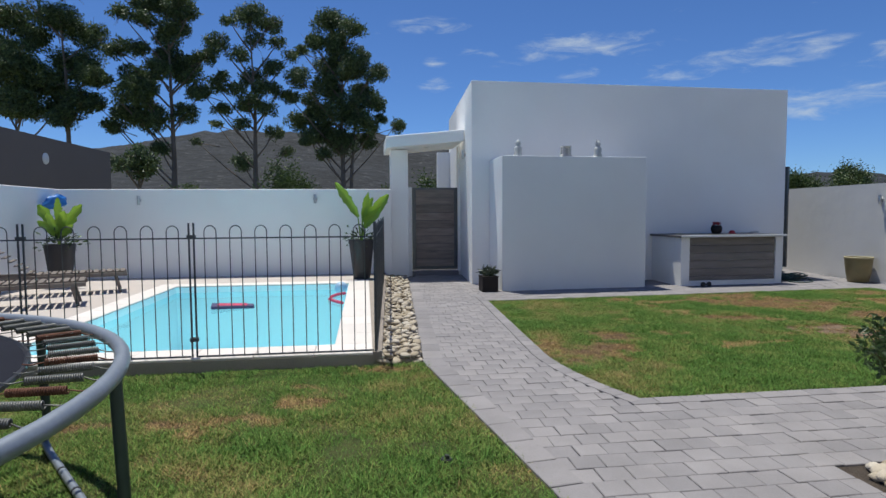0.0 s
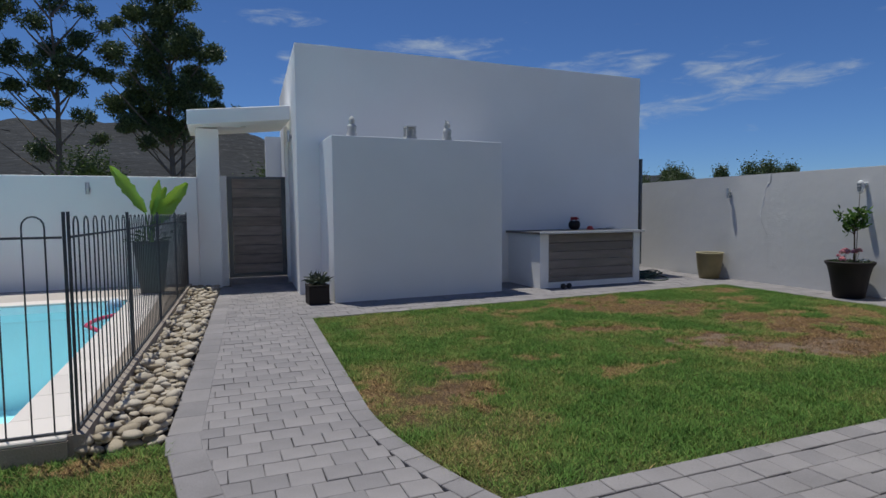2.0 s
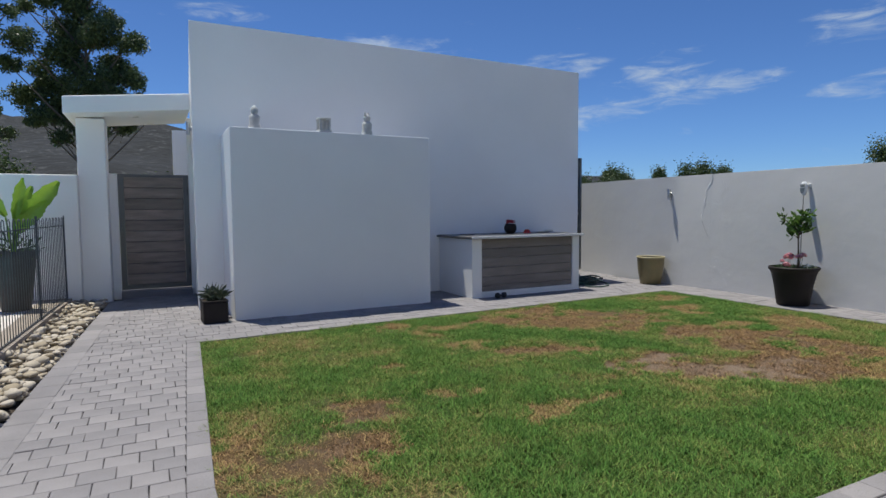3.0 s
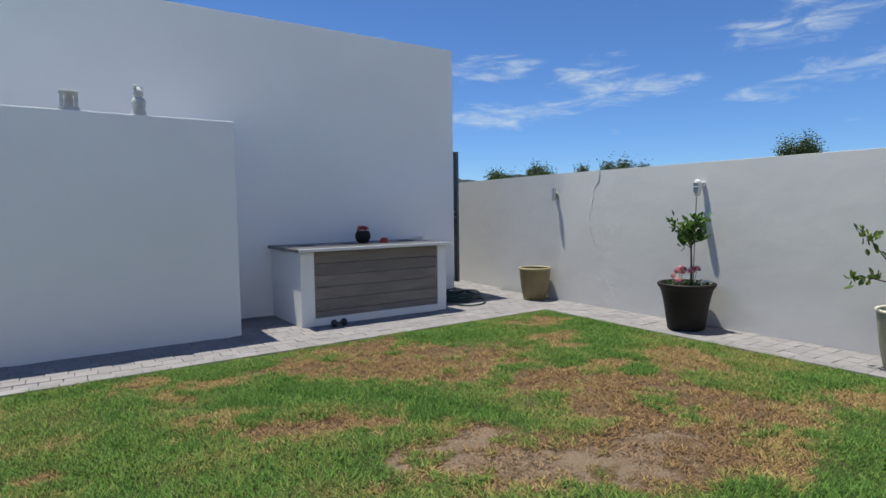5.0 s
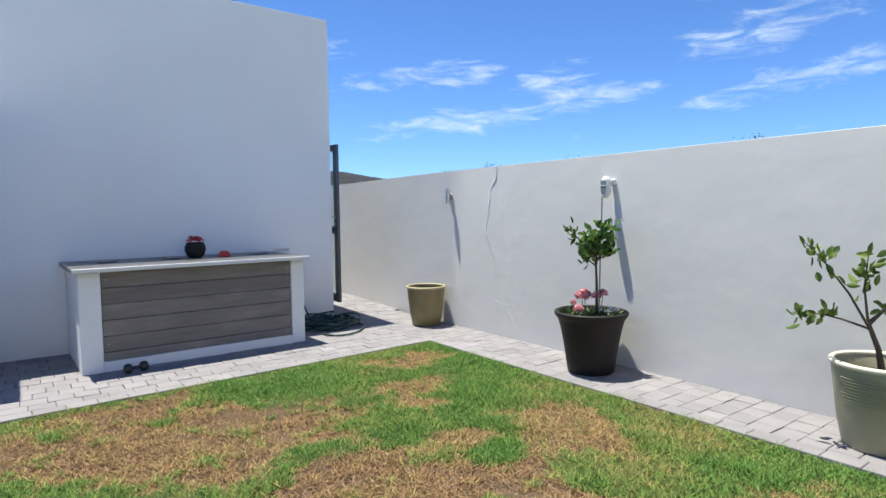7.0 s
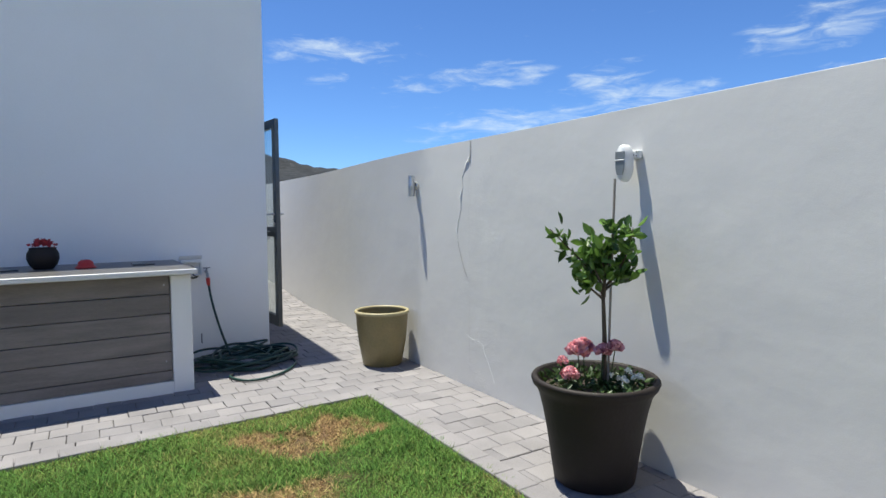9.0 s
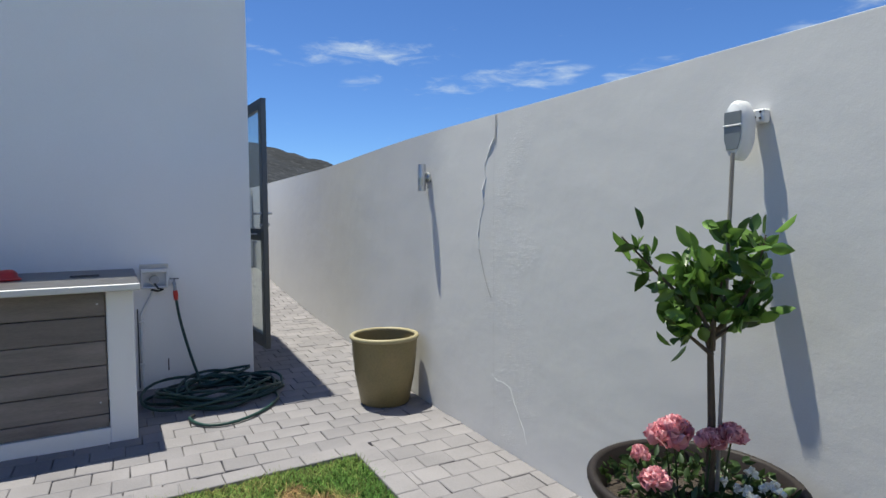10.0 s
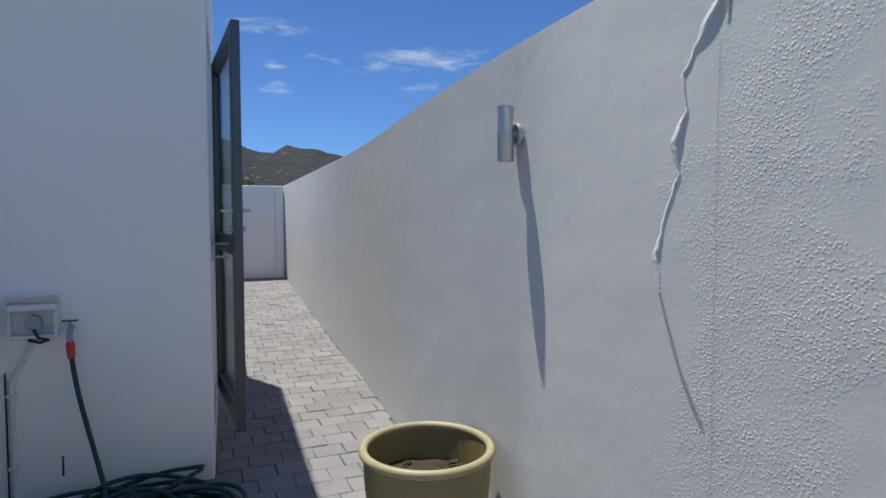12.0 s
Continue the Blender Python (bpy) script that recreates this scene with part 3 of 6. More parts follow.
def turf(name, x0, x1, y0, y1, step, label):
    nx, ny = int((x1 - x0) / step) + 1, int((y1 - y0) / step) + 1
    gx, gy = np.meshgrid(np.linspace(x0, x1, nx), np.linspace(y0, y1, ny))
    gx, gy = gx.ravel(), gy.ravel()
    d = dryness(gx, gy)
    gz = -0.022 + 0.016 * (vnoise(gx * 3, gy * 3, 1) - 0.5) + 0.01 * (vnoise(gx * 11, gy * 11, 2) - 0.5) + 0.006 * (1 - d)
    idx = np.arange(nx * ny).reshape(ny, nx)
    f = np.stack([idx[:-1, :-1], idx[:-1, 1:], idx[1:, 1:], idx[1:, :-1]], -1).reshape(-1, 4)
    cx, cy = gx[f].mean(1), gy[f].mean(1)
    f = f[in_lawn(cx, cy)]
    me = bpy.data.meshes.new(name)
    me.from_pydata(np.stack([gx, gy, gz], 1).tolist(), [], f.tolist())
    a = me.attributes.new("dryness", "FLOAT", "POINT")
    a.data.foreach_set("value", d.astype(np.float32))
    me.materials.append(TURF)
    me.shade_smooth()
    return tagged(new(name, me), label, "lawn", kind="structure")


def blades(name, x0, x1, y0, y1, per_m2, label):
    n = int((x1 - x0) * (y1 - y0) * per_m2)

    x, y = np.random.uniform(x0, x1, n), np.random.uniform(y0, y1, n)
    keep = in_lawn(x, y)
    x, y = x[keep], y[keep]
    d = dryness(x, y)
    keep = np.random.uniform(size=len(x)) > np.clip(d - 0.62, 0, 0.38) * 1.9
    x, y, d = x[keep], y[keep], d[keep]
    n = len(x)
    h = (0.024 + 0.020 * vnoise(x * 5, y * 5, 8)) * (1 - 0.62 * d) * np.random.uniform(0.5, 1.4, n)
    ang, lean = np.random.uniform(0, 2 * np.pi, n), np.random.uniform(0.3, 1.6, n) * h * (1 + 1.6 * d)
    w = np.random.uniform(0.003, 0.0055, n)
    px, py = np.cos(ang + np.pi / 2) * w, np.sin(ang + np.pi / 2) * w
    z0 = np.full(n, -0.024)
    co = np.empty((n, 3, 3), np.float32)
    co[:, 0] = np.stack([x - px, y - py, z0], 1)
    co[:, 1] = np.stack([x + px, y + py, z0], 1)
    co[:, 2] = np.stack([x + np.cos(ang) * lean, y + np.sin(ang) * lean, z0 + h], 1)
    me = bpy.data.meshes.new(name)
    me.vertices.add(3 * n)
    me.vertices.foreach_set("co", co.ravel())
    me.loops.add(3 * n)
    me.loops.foreach_set("vertex_index", np.arange(3 * n, dtype=np.int32))
    me.polygons.add(n)
    me.polygons.foreach_set("loop_start", np.arange(0, 3 * n, 3, dtype=np.int32))
    me.update(calc_edges=True)
    a = me.attributes.new("dryness", "FLOAT", "POINT")
    a.data.foreach_set("value", np.repeat(np.clip(d + np.random.normal(0, 0.09, n), 0, 1), 3).astype(np.float32))
    me.materials.append(BLADES)
    return tagged(new(name, me), label, "grass", kind="stuff")


turf("lawn", 1.4, 8.7, 3.2, 8.5, 0.035, "green lawn with straw-coloured and bare brown patches")
turf("lawn", -5.85, 1.75, -4.15, 4.5, 0.06, "green lawn with a few dry patches beside the pool")
blades("grass", 1.4, 8.7, 3.2, 8.5, 17000, "short green grass blades with dry brown patches")
blades("grass", -3.2, 1.2, 0.6, 4.5, 16000, "short green grass blades beside the pool deck")
blades("grass", -5.8, 1.75, -4.15, 0.6, 1500, "short green grass blades beside the paving")


# ---- white walls ----
def wall(name, bm, label, material=PLASTER, category="wall"):
    return whole(name, bm, material, label, category, kind="structure")


def soft_top(bm, z, r=0.014):
    """Rounds the upper edges of a wall."""
    es = [e for e in bm.edges if all(abs(v.co.z - z) < 1e-4 for v in e.verts) and len(e.link_faces) == 2]
    bmesh.ops.bevel(bm, geom=es, offset=r, segments=3, affect="EDGES", profile=0.5)
    return bm


def prism(bm, outline, z0, z1):
    """An upright prism over a closed outline, given counter-clockwise."""
    lo = [bm.verts.new((x, y, z0)) for x, y in outline]
    hi = [bm.verts.new((x, y, z1)) for x, y in outline]
    bm.faces.new(list(reversed(lo)))
    bm.faces.new(hi)
    n = len(lo)
    for i in range(n):
        bm.faces.new((lo[i], lo[(i + 1) % n], hi[(i + 1) % n], hi[i]))
    return bm


WALL_TOP = 1.87
EAST_Y = [8.6 + 0.35 * k for k in range(13)] + [15.0, 17.6]


def east_face(y):
    """The inner face of the garden wall, which bends gently into the side passage."""
    k = min(1.0, max(0.0, (y - 8.6) / 4.2))
    return 9.42 + 0.26 * k * k * (3 - 2 * k) + 0.02 * max(0.0, y - 12.8)


# roof of the veranda, reaching out over the paving from the house
veranda = thing("veranda_roof", pose(0, 0, 0), "pale rendered veranda roof with a deep plain edge", "roof", kind="structure")
part("slab", boxm(3.54, 7.6, -2.098, 3.04, 2.56, 2.92, bevel=0.012), PLASTER, veranda)
part("soffit", boxm(3.58, 7.56, -2.098, 3.0, 2.53, 2.556), PLASTER_BOX, veranda)

# long garden wall, with a slight bend into the side passage
wall("wall_east", soft_top(prism(bmesh.new(), [(9.42, -4.2), (9.64, -4.2)] + [(east_face(y) + 0.22, y) for y in EAST_Y] + [(east_face(y), y) for y in reversed(EAST_Y)], -0.1, WALL_TOP), WALL_TOP), "white plastered garden wall, cracked and patched", PATCHED)
bpy.data.objects["wall_east"].data.shade_smooth()
bpy.data.objects["wall_east"].data.set_sharp_from_angle(angle=radians(30))
wall("wall_north", boxm(-6.05, 0.385, 11.45, 11.67, -0.1, WALL_TOP, bevel=0.008), "white plastered wall behind the pool")
wall("wall_west", boxm(-6.27, -6.05, -4.2, 11.67, -0.1, WALL_TOP, bevel=0.008), "white plastered boundary wall beside the pool deck")
# unseen wall, added and sized to bounce sunlight onto the shaded fronts
wall("wall_south", boxm(-6.27, 9.64, -2.35, -2.1, -0.1, 6.4), "unseen plain white wall, added to bounce light onto the garden fronts")
wall("wall_passage", boxm(8.2, 9.76, 17.3, 17.5, -0.1, 1.86, bevel=0.006), "white wall closing the side passage")
# added raised strip, standing in for shading on the plain end wall
bm = bmesh.new()
box(bm, 9.63, 9.755, 17.25, 17.302, 0.25, 1.855, bevel=0.004)
part("pilaster", bm, PLASTER, bpy.data.objects["wall_passage"])

bm = bmesh.new()
ra = [bm.verts.new(p) for p in ((8.48, 12.6, -0.033), (9.66, 12.6, -0.033), (9.76, 17.3, 0.297), (8.48, 17.3, 0.297))]
bm.faces.new(ra)
rb = [bm.verts.new(p) for p in ((8.48, 12.6, -0.08), (9.7, 12.6, -0.08), (9.77, 17.3, -0.08), (8.48, 17.3, -0.08))]
for k in range(4):
    bm.faces.new((ra[k], rb[k], rb[(k + 1) % 4], ra[(k + 1) % 4]))
whole("ramp", bm, BED, "grey ramp rising to the passage wall", "ramp", kind="structure")
# outbuilding: its walls run slightly askew to the garden, a roof slab lies behind the parapet
BX0, BX1, BY0, BZ = 1.846, 8.478, 10.263, 3.84
FRONT = pose(BX1, BY0, 0, 0, 0, 1.41) @ pose(-8.472, -10.35, 0)


def east_side(y):
    return BX1 + 0.04 * (y - BY0)


def west_side(y):
    return BX0 + 0.054 * (y - 10.1)


def side_run(bm, side, sign, y0, y1, z0, z1, thick=0.25):
    """A stretch of a side wall, its outer face on the given side's line."""
    a, b = (side(y0), y0), (side(y1), y1)
    c, d = (b[0] - sign * thick, y1), (a[0] - sign * thick, y0)
    return prism(bm, [a, b, c, d] if sign > 0 else [d, c, b, a], z0, z1)


building = thing("outbuilding", pose(0, 0, 0), "flat-roofed white plastered garden building", "building")
bm = prism(bmesh.new(), [(BX0, 10.1), (BX1, BY0), (BX1 + 0.01, BY0 + 0.25), (BX0 + 0.014, 10.35)], -0.1, BZ)
bmesh.ops.bevel(bm, geom=list(bm.edges), offset=0.012, segments=2, affect="EDGES", profile=0.6)
part("front_wall", bm, PLASTER, building)
part("side_wall", side_run(bmesh.new(), west_side, -1, 10.352, 14.75, -0.1, BZ - 0.004), PLASTER, building)
bm = bmesh.new()
for y0, y1, z0, z1 in ((BY0 + 0.252, 11.36, -0.1, BZ - 0.004), (12.36, 12.6, -0.1, BZ - 0.004), (11.36, 12.36, 2.33, BZ - 0.004), (11.36, 12.36, -0.1, 0.13)):
    side_run(bm, east_side, 1, y0, y1, z0, z1)
part("side_wall", bm, PLASTER, building)
bm = bmesh.new()
box(bm, 6.0, 8.30, 12.35, 12.6, -0.1, BZ - 0.01)
box(bm, 5.75, 6.0, 12.35, 14.75, -0.1, BZ - 0.01)
box(bm, 2.36, 5.75, 14.5, 14.75, -0.1, BZ - 0.01)
part("back_wall", bm, PLASTER, building)
part("roof", prism(bmesh.new(), [(2.15, 10.42), (8.22, 10.55), (8.30, 12.34), (5.74, 12.34), (5.74, 14.49), (2.37, 14.49)], 3.35, 3.5), PLASTER, building)
part("floor_slab", prism(bmesh.new(), [(2.15, 10.42), (8.22, 10.55), (8.30, 12.34), (5.74, 12.34), (5.74, 14.49), (2.37, 14.49)], -0.1, 0.12), DECK, building)
wall("wall_passage_side", side_run(bmesh.new(), east_side, 1, 12.604, 17.3, -0.1, 1.86), "plain white wall along the side passage")

# low block in front of it, hollowed where unseen so its top bounces no light
bm = bmesh.new()
OUT = [(2.186, 9.061), (4.868, 9.145), (4.868, 10.168), (2.186, 10.102)]
INN = [(2.386, 9.267), (4.668, 9.339), (4.668, 10.163), (2.386, 10.107)]
for z, flip in ((-0.05, True), (2.345, False)):
    ro, ri = [bm.verts.new((x, y, z)) for x, y in OUT], [bm.verts.new((x, y, z)) for x, y in INN]
    for k in range(4):
        q = (ro[k], ro[(k + 1) % 4], ri[(k + 1) % 4], ri[k])
        bm.faces.new(tuple(reversed(q)) if flip else q)
bm.verts.ensure_lookup_table()
for k in range(4):
    n = (k + 1) % 4
    bm.faces.new((bm.verts[k], bm.verts[n], bm.verts[8 + n], bm.verts[8 + k]))
    bm.faces.new((bm.verts[4 + n], bm.verts[4 + k], bm.verts[12 + k], bm.verts[12 + n]))
es = [e for e in bm.edges if all(v.co.z > 2 for v in e.verts) or all((round(v.co.x, 3), round(v.co.y, 3)) in OUT for v in e.verts)]
bmesh.ops.bevel(bm, geom=es, offset=0.015, segments=2, affect="EDGES", profile=0.6)
wall("screen_wall", bm, "white plastered low block before the garden building, hollowed unseen from above", PLASTER_BOX, "wall")

# entrance canopy, pier and gate
canopy = thing("canopy", pose(0, 0, 0), "white plastered canopy slab over the garden gate", "canopy")
bm = boxm(0.28, 1.893, 11.2, 12.7, 2.69, 2.93, bevel=0.01)
for v in bm.verts:
    v.co.z += 0.10 * (v.co.x - 0.28)
part("slab", bm, PLASTER, canopy)
part("pier", boxm(0.387, 0.753, 11.6, 12.15, -0.05, 2.70, bevel=0.01), PLASTER, canopy)
part("jamb", boxm(0.755, 0.862, 12.0, 12.15, -0.05, 1.93), PLASTER, canopy)
part("jamb", boxm(1.882, 1.944, 12.0, 12.15, -0.05, 2.84), PLASTER, canopy)
bm = bmesh.new()
lathe(bm, [(0, 0), (0.045, 0), (0.05, 0.006), (0.05, 0.012), (0.03, 0.012), (0, 0.008)], 20)
bmesh.ops.transform(bm, matrix=pose(1.16, 11.75, 2.772), verts=bm.verts)
part("downlight", bm, BRUSHED, canopy)
wall("wall_behind_gate", boxm(1.75, 2.08, 14.5, 14.7, -0.1, 2.96), "white wall seen over the gate")

gate = thing("garden_gate", pose(0.87, 12.03, -0.08) @ Matrix.Diagonal((0.946, 1, 1.055, 1)) @ pose(-0.768, 0, 0), "closed weathered grey timber gate in a steel frame", "gate")
bm = bmesh.new()
box(bm, 0.768, 0.85, -0.025, 0.025, 0.18, 1.90)
box(bm, 1.75, 1.83, -0.025, 0.025, 0.18, 1.90)
box(bm, 0.85, 1.75, -0.025, 0.025, 0.18, 0.249)
box(bm, 0.85, 1.75, -0.025, 0.025, 1.86, 1.90)
part("gate_frame", bm, STEEL, gate, "grey steel frame")
for i in range(10):
    z = 0.25 + i * 0.161
    part("board", boxm(0.853, 1.747, -0.034 + 0.004 * (i % 2), 0.0, z + 0.003, z + 0.158, bevel=0.005), GATEWOOD, gate)
# dark sheet added behind the boards to block light through their gaps
part("backing", boxm(0.853, 1.747, 0.002, 0.012, 0.25, 1.86), BLACKSTEEL, gate)
for z in (0.45, 1.65):
    part("hinge", tube(bmesh.new(), [(1.812, -0.036, z - 0.06), (1.812, -0.036, z + 0.06)], 0.016), BLACKSTEEL, gate)
part("latch", boxm(0.775, 0.81, -0.045, -0.026, 1.0, 1.16, bevel=0.004), STEEL, gate)
whole("door_sill", boxm(0.865, 1.879, 11.86, 12.15, -0.05, 0.095, bevel=0.01), PAVER, "raised grey step under the gate", "step", kind="structure")

# ---- pool ----
DZ = 0.11
PX0, PX1, PY0, PY1 = -3.45, -0.47, 4.86, 9.85
deck = thing("pool_deck", pose(0, 0, 0), "beige paved deck with pale coping round the pool", "deck", kind="structure")
bm = bmesh.new()
box(bm, -6.046, PX0 - 0.34, 4.5, 11.446, -0.1, DZ - 0.004)
box(bm, PX0 - 0.34, -0.11, PY1 + 0.34, 11.446, -0.1, DZ - 0.004)
part("paving", bm, DECK, deck, "sandy beige deck paving")
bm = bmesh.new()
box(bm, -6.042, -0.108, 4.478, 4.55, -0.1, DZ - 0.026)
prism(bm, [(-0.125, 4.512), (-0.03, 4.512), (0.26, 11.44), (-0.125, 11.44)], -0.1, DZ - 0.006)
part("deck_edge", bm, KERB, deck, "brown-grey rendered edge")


def coping(x0, x1, y0, y1, along):
    n = max(1, round((x1 - x0 if along == "x" else y1 - y0) / 0.5))
    for i in range(n):
        if along == "x":
            a, b = x0 + (x1 - x0) * i / n, x0 + (x1 - x0) * (i + 1) / n
            part("coping_slab", boxm(a + 0.002, b - 0.002, y0, y1, DZ - 0.024, DZ, bevel=0.006), COPING, deck)
        else:
            a, b = y0 + (y1 - y0) * i / n, y0 + (y1 - y0) * (i + 1) / n
            part("coping_slab", boxm(x0, x1, a + 0.002, b - 0.002, DZ - 0.024, DZ, bevel=0.006), COPING, deck)


coping(PX0 - 0.34, -0.11, 4.485, PY0, "x")
coping(PX0 - 0.34, -0.11, PY1, PY1 + 0.34, "x")
coping(PX0 - 0.34, PX0, PY0, PY1, "y")
coping(PX1, -0.11, PY0, PY1, "y")
bm = bmesh.new()
vs = [bm.verts.new(p) for p in ((PX0, PY0, DZ - 0.024), (PX1, PY0, DZ - 0.024), (PX1, PY1, DZ - 0.024), (PX0, PY1, DZ - 0.024))]
lo = [bm.verts.new((v.co.x, v.co.y, -1.25 + 0.25 * (v.co.y < 6))) for v in vs]
for i in range(4):
    bm.faces.new((vs[i], vs[(i + 1) % 4], lo[(i + 1) % 4], lo[i]))
bm.faces.new(lo)
part("pool_shell", bm, POOLSHELL, deck, "turquoise pool shell")
bm = bmesh.new()
bm.faces.new([bm.verts.new(p) for p in ((PX0, PY0, -0.01), (PX1, PY0, -0.01), (PX1, PY1, -0.01), (PX0, PY1, -0.01))])
water = whole("water", bm, WATER, "clear turquoise pool water with soft ripples", "water", kind="structure")
water.visible_shadow = False

# ---- pool fence ----
def hoop_mesh():
    bm = bmesh.new()
    pts = [(0, 0, 0.008), (0, 0, 1.10)] + [(0.05 - 0.05 * math.cos(a), 0, 1.10 + 0.055 * math.sin(a)) for a in [math.pi * k / 8 for k in range(1, 8)]] + [(0.1, 0, 1.10), (0.1, 0, 0.008)]
    tube(bm, pts, 0.0046, 6)
    me = bpy.data.meshes.new("hoop")
    bm.to_mesh(me)
    bm.free()
    me.materials.append(BLACKSTEEL)
    me.shade_smooth()
    return me


HOOP = hoop_mesh()


def fence_panel(x, y, length, turn, label="black hooped steel pool fence panel"):
    f = thing("pool_fence", pose(x, y, DZ, 0, 0, turn), label, "fence", "pool fence panels")
    n = int((length - 0.06) / 0.2)
    step = (length - 0.06) / n
    for i in range(n):
        h = new("hoop", HOOP)
        h.parent = f
        h.matrix_basis = pose(0.03 + (i + 0.5) * step - 0.05, 0, 0)
    for z in (0.008, 1.045):
        part("rail", boxm(0.012, length - 0.012, -0.008, 0.008, z - 0.006, z + 0.006), BLACKSTEEL, f)
    for px in (0, length):
        part("post", tube(bmesh.new(), [(px, 0, -0.02), (px, 0, 1.18)], 0.0085, 8), BLACKSTEEL, f)
    return f


FY = 4.535
xs = [-5.6, -4.35, -3.02, -1.66, -0.065]
for a, b in zip(xs, xs[1:]):
    fence_panel(a + 0.02, FY, b - a - 0.04, 0)
for xp in (-1.66, -3.02):
    for z in (0.25, 1.15):
        whole("fence_clip", boxm(xp - 0.035, xp + 0.035, FY - 0.02, FY + 0.02, z, z + 0.035, bevel=0.004), BLACKSTEEL, "black steel clip joining two fence panels", "clip", "fence clips")
ys = [4.57, 6.25, 7.95, 9.65, 11.36]
for a, b in zip(ys, ys[1:]):
    fence_panel(-0.075 + 0.043 * (a - 4.57), a + 0.02, b - a - 0.04, 87.54)

# ---- trampoline ----
def trampoline(cx, cy):
    R, RM, Z = 1.93, 1.585, 0.75
    tr = thing("trampoline", pose(cx, cy, 0), "round trampoline with black mat and galvanised frame", "trampoline")
    ring = lambda r, z, n=72: [(r * math.cos(2 * math.pi * k / n), r * math.sin(2 * math.pi * k / n), z) for k in range(n)]
    part("frame_ring", tube(bmesh.new(), ring(R, Z), 0.032, 14, closed=True), GALV, tr, smooth=60)
    bm = bmesh.new()
    lathe(bm, [(0, Z - 0.055), (0.8, Z - 0.045), (1.4, Z - 0.025), (RM, Z), (RM, Z + 0.006), (1.4, Z - 0.018), (0.8, Z - 0.038), (0, Z - 0.048)], 72)
    part("mat", bm, FABRIC, tr, "black woven jumping mat", smooth=50)
    part("mat_hem", tube(bmesh.new(), ring(RM, Z + 0.002), 0.012, 6, closed=True), BLACKPLASTIC, tr)
    bm = bmesh.new()
    turns, seg = 24, 8
    tube(bm, [(0.0128 * math.cos(2 * math.pi * i / seg), 0.0128 * math.sin(2 * math.pi * i / seg), 0.075 + 0.185 * i / (turns * seg)) for i in range(turns * seg + 1)], 0.0036, 5)
    tube(bm, [(0, 0, 0.0), (0.006, 0, 0.03), (0, 0, 0.075)], 0.003, 5)
    tube(bm, [(0, 0, 0.26), (0.012, 0, 0.29), (0.018, 0, 0.32), (0.0, 0, 0.335)], 0.003, 5)
    bmesh.ops.rotate(bm, matrix=Euler((0, radians(90), 0)).to_matrix(), verts=bm.verts)
    sp = bpy.data.meshes.new("spring")
    bm.to_mesh(sp)
    bm.free()
    sp.materials.append(SPRING)
    sp.shade_smooth()
    sp2 = sp.copy()
    sp2.materials[0] = RUSTY
    n = 72
    for k in range(n):
        a = 360 * k / n
        s = new("spring", sp2 if k % 9 in (4,) or k in (8, 1) else sp)
        s.parent = tr
        s.matrix_basis = pose(0, 0, Z + 0.02, 0, 0, a) @ pose(RM - 0.005, 0, 0.0, random.uniform(-90, 90), 0.5, 0)
    for k in range(4):
        a0 = math.radians(36 + 90 * k)
        p, q = [(R * math.cos(a), R * math.sin(a)) for a in (a0 - 0.42, a0 + 0.42)]
        lo = part("base_tube", tube(bmesh.new(), [(p[0], p[1], 0.06), (p[0], p[1], 0.03), (p[0] * 0.9 + q[0] * 0.1, p[1] * 0.9 + q[1] * 0.1, 0.012), (q[0] * 0.9 + p[0] * 0.1, q[1] * 0.9 + p[1] * 0.1, 0.012), (q[0], q[1], 0.03), (q[0], q[1], 0.06)], 0.021, 10), GALV, tr, smooth=50)
        for e in (p, q):
            part("leg", tube(bmesh.new(), [(e[0], e[1], 0.055), (e[0] * 1.01, e[1] * 1.01, 0.14), (e[0], e[1], Z - 0.02)], 0.024, 10), DARKGREEN, tr, "dark green painted leg", smooth=50)
        for s in (0.3, 0.5, 0.7):
            x, y = p[0] + (q[0] - p[0]) * s, p[1] + (q[1] - p[1]) * s
            d = Vector((q[0] - p[0], q[1] - p[1], 0)).normalized() * 0.008
            part("band", tube(bmesh.new(), [(x - d.x, y - d.y, 0.012), (x + d.x, y + d.y, 0.012)], 0.0235, 10), BLACKPLASTIC, lo)
    return tr


trampoline(-3.01, 1.215)

# ---- counter ----
counter = thing("garden_counter", FRONT @ pose(6.555, 0, 0) @ Matrix.Diagonal((0.974, 1, 1, 1)) @ pose(-6.56, 0, 0), "white plastered counter with grey plank front and dark top", "counter")
bm = bmesh.new()
box(bm, 5.50, 5.675, 9.30, 10.346, -0.05, 0.885, bevel=0.006)
part("pier", bm, PLASTER_BOX, counter)
part("pier", boxm(7.475, 7.62, 9.30, 10.346, -0.05, 0.885, bevel=0.006), PLASTER_BOX, counter)
part("plinth", boxm(5.675, 7.475, 9.303, 9.42, -0.05, 0.088), PLASTER_BOX, counter)
for i in range(6):
    h = 0.794 / 5.55
    z0 = 0.09 + (0 if i == 0 else (i - 0.45) * h)
    z1 = 0.09 + (i + 0.55) * h
    pl = part("plank", boxm(5.680, 7.470, 9.318 + 0.002 * (i % 2), 9.345, z0 + 0.0025, z1 - 0.0025, bevel=0.003), WOOD, counter)
    if i in (1, 5):
        for xs_ in (5.72, 7.43):
            part("screw", lathe(bmesh.new(), [(0, 0.002), (0.006, 0.0)], 8), BRUSHED, pl).matrix_basis = pose(xs_, 9.316, (z0 + z1) / 2, 90)
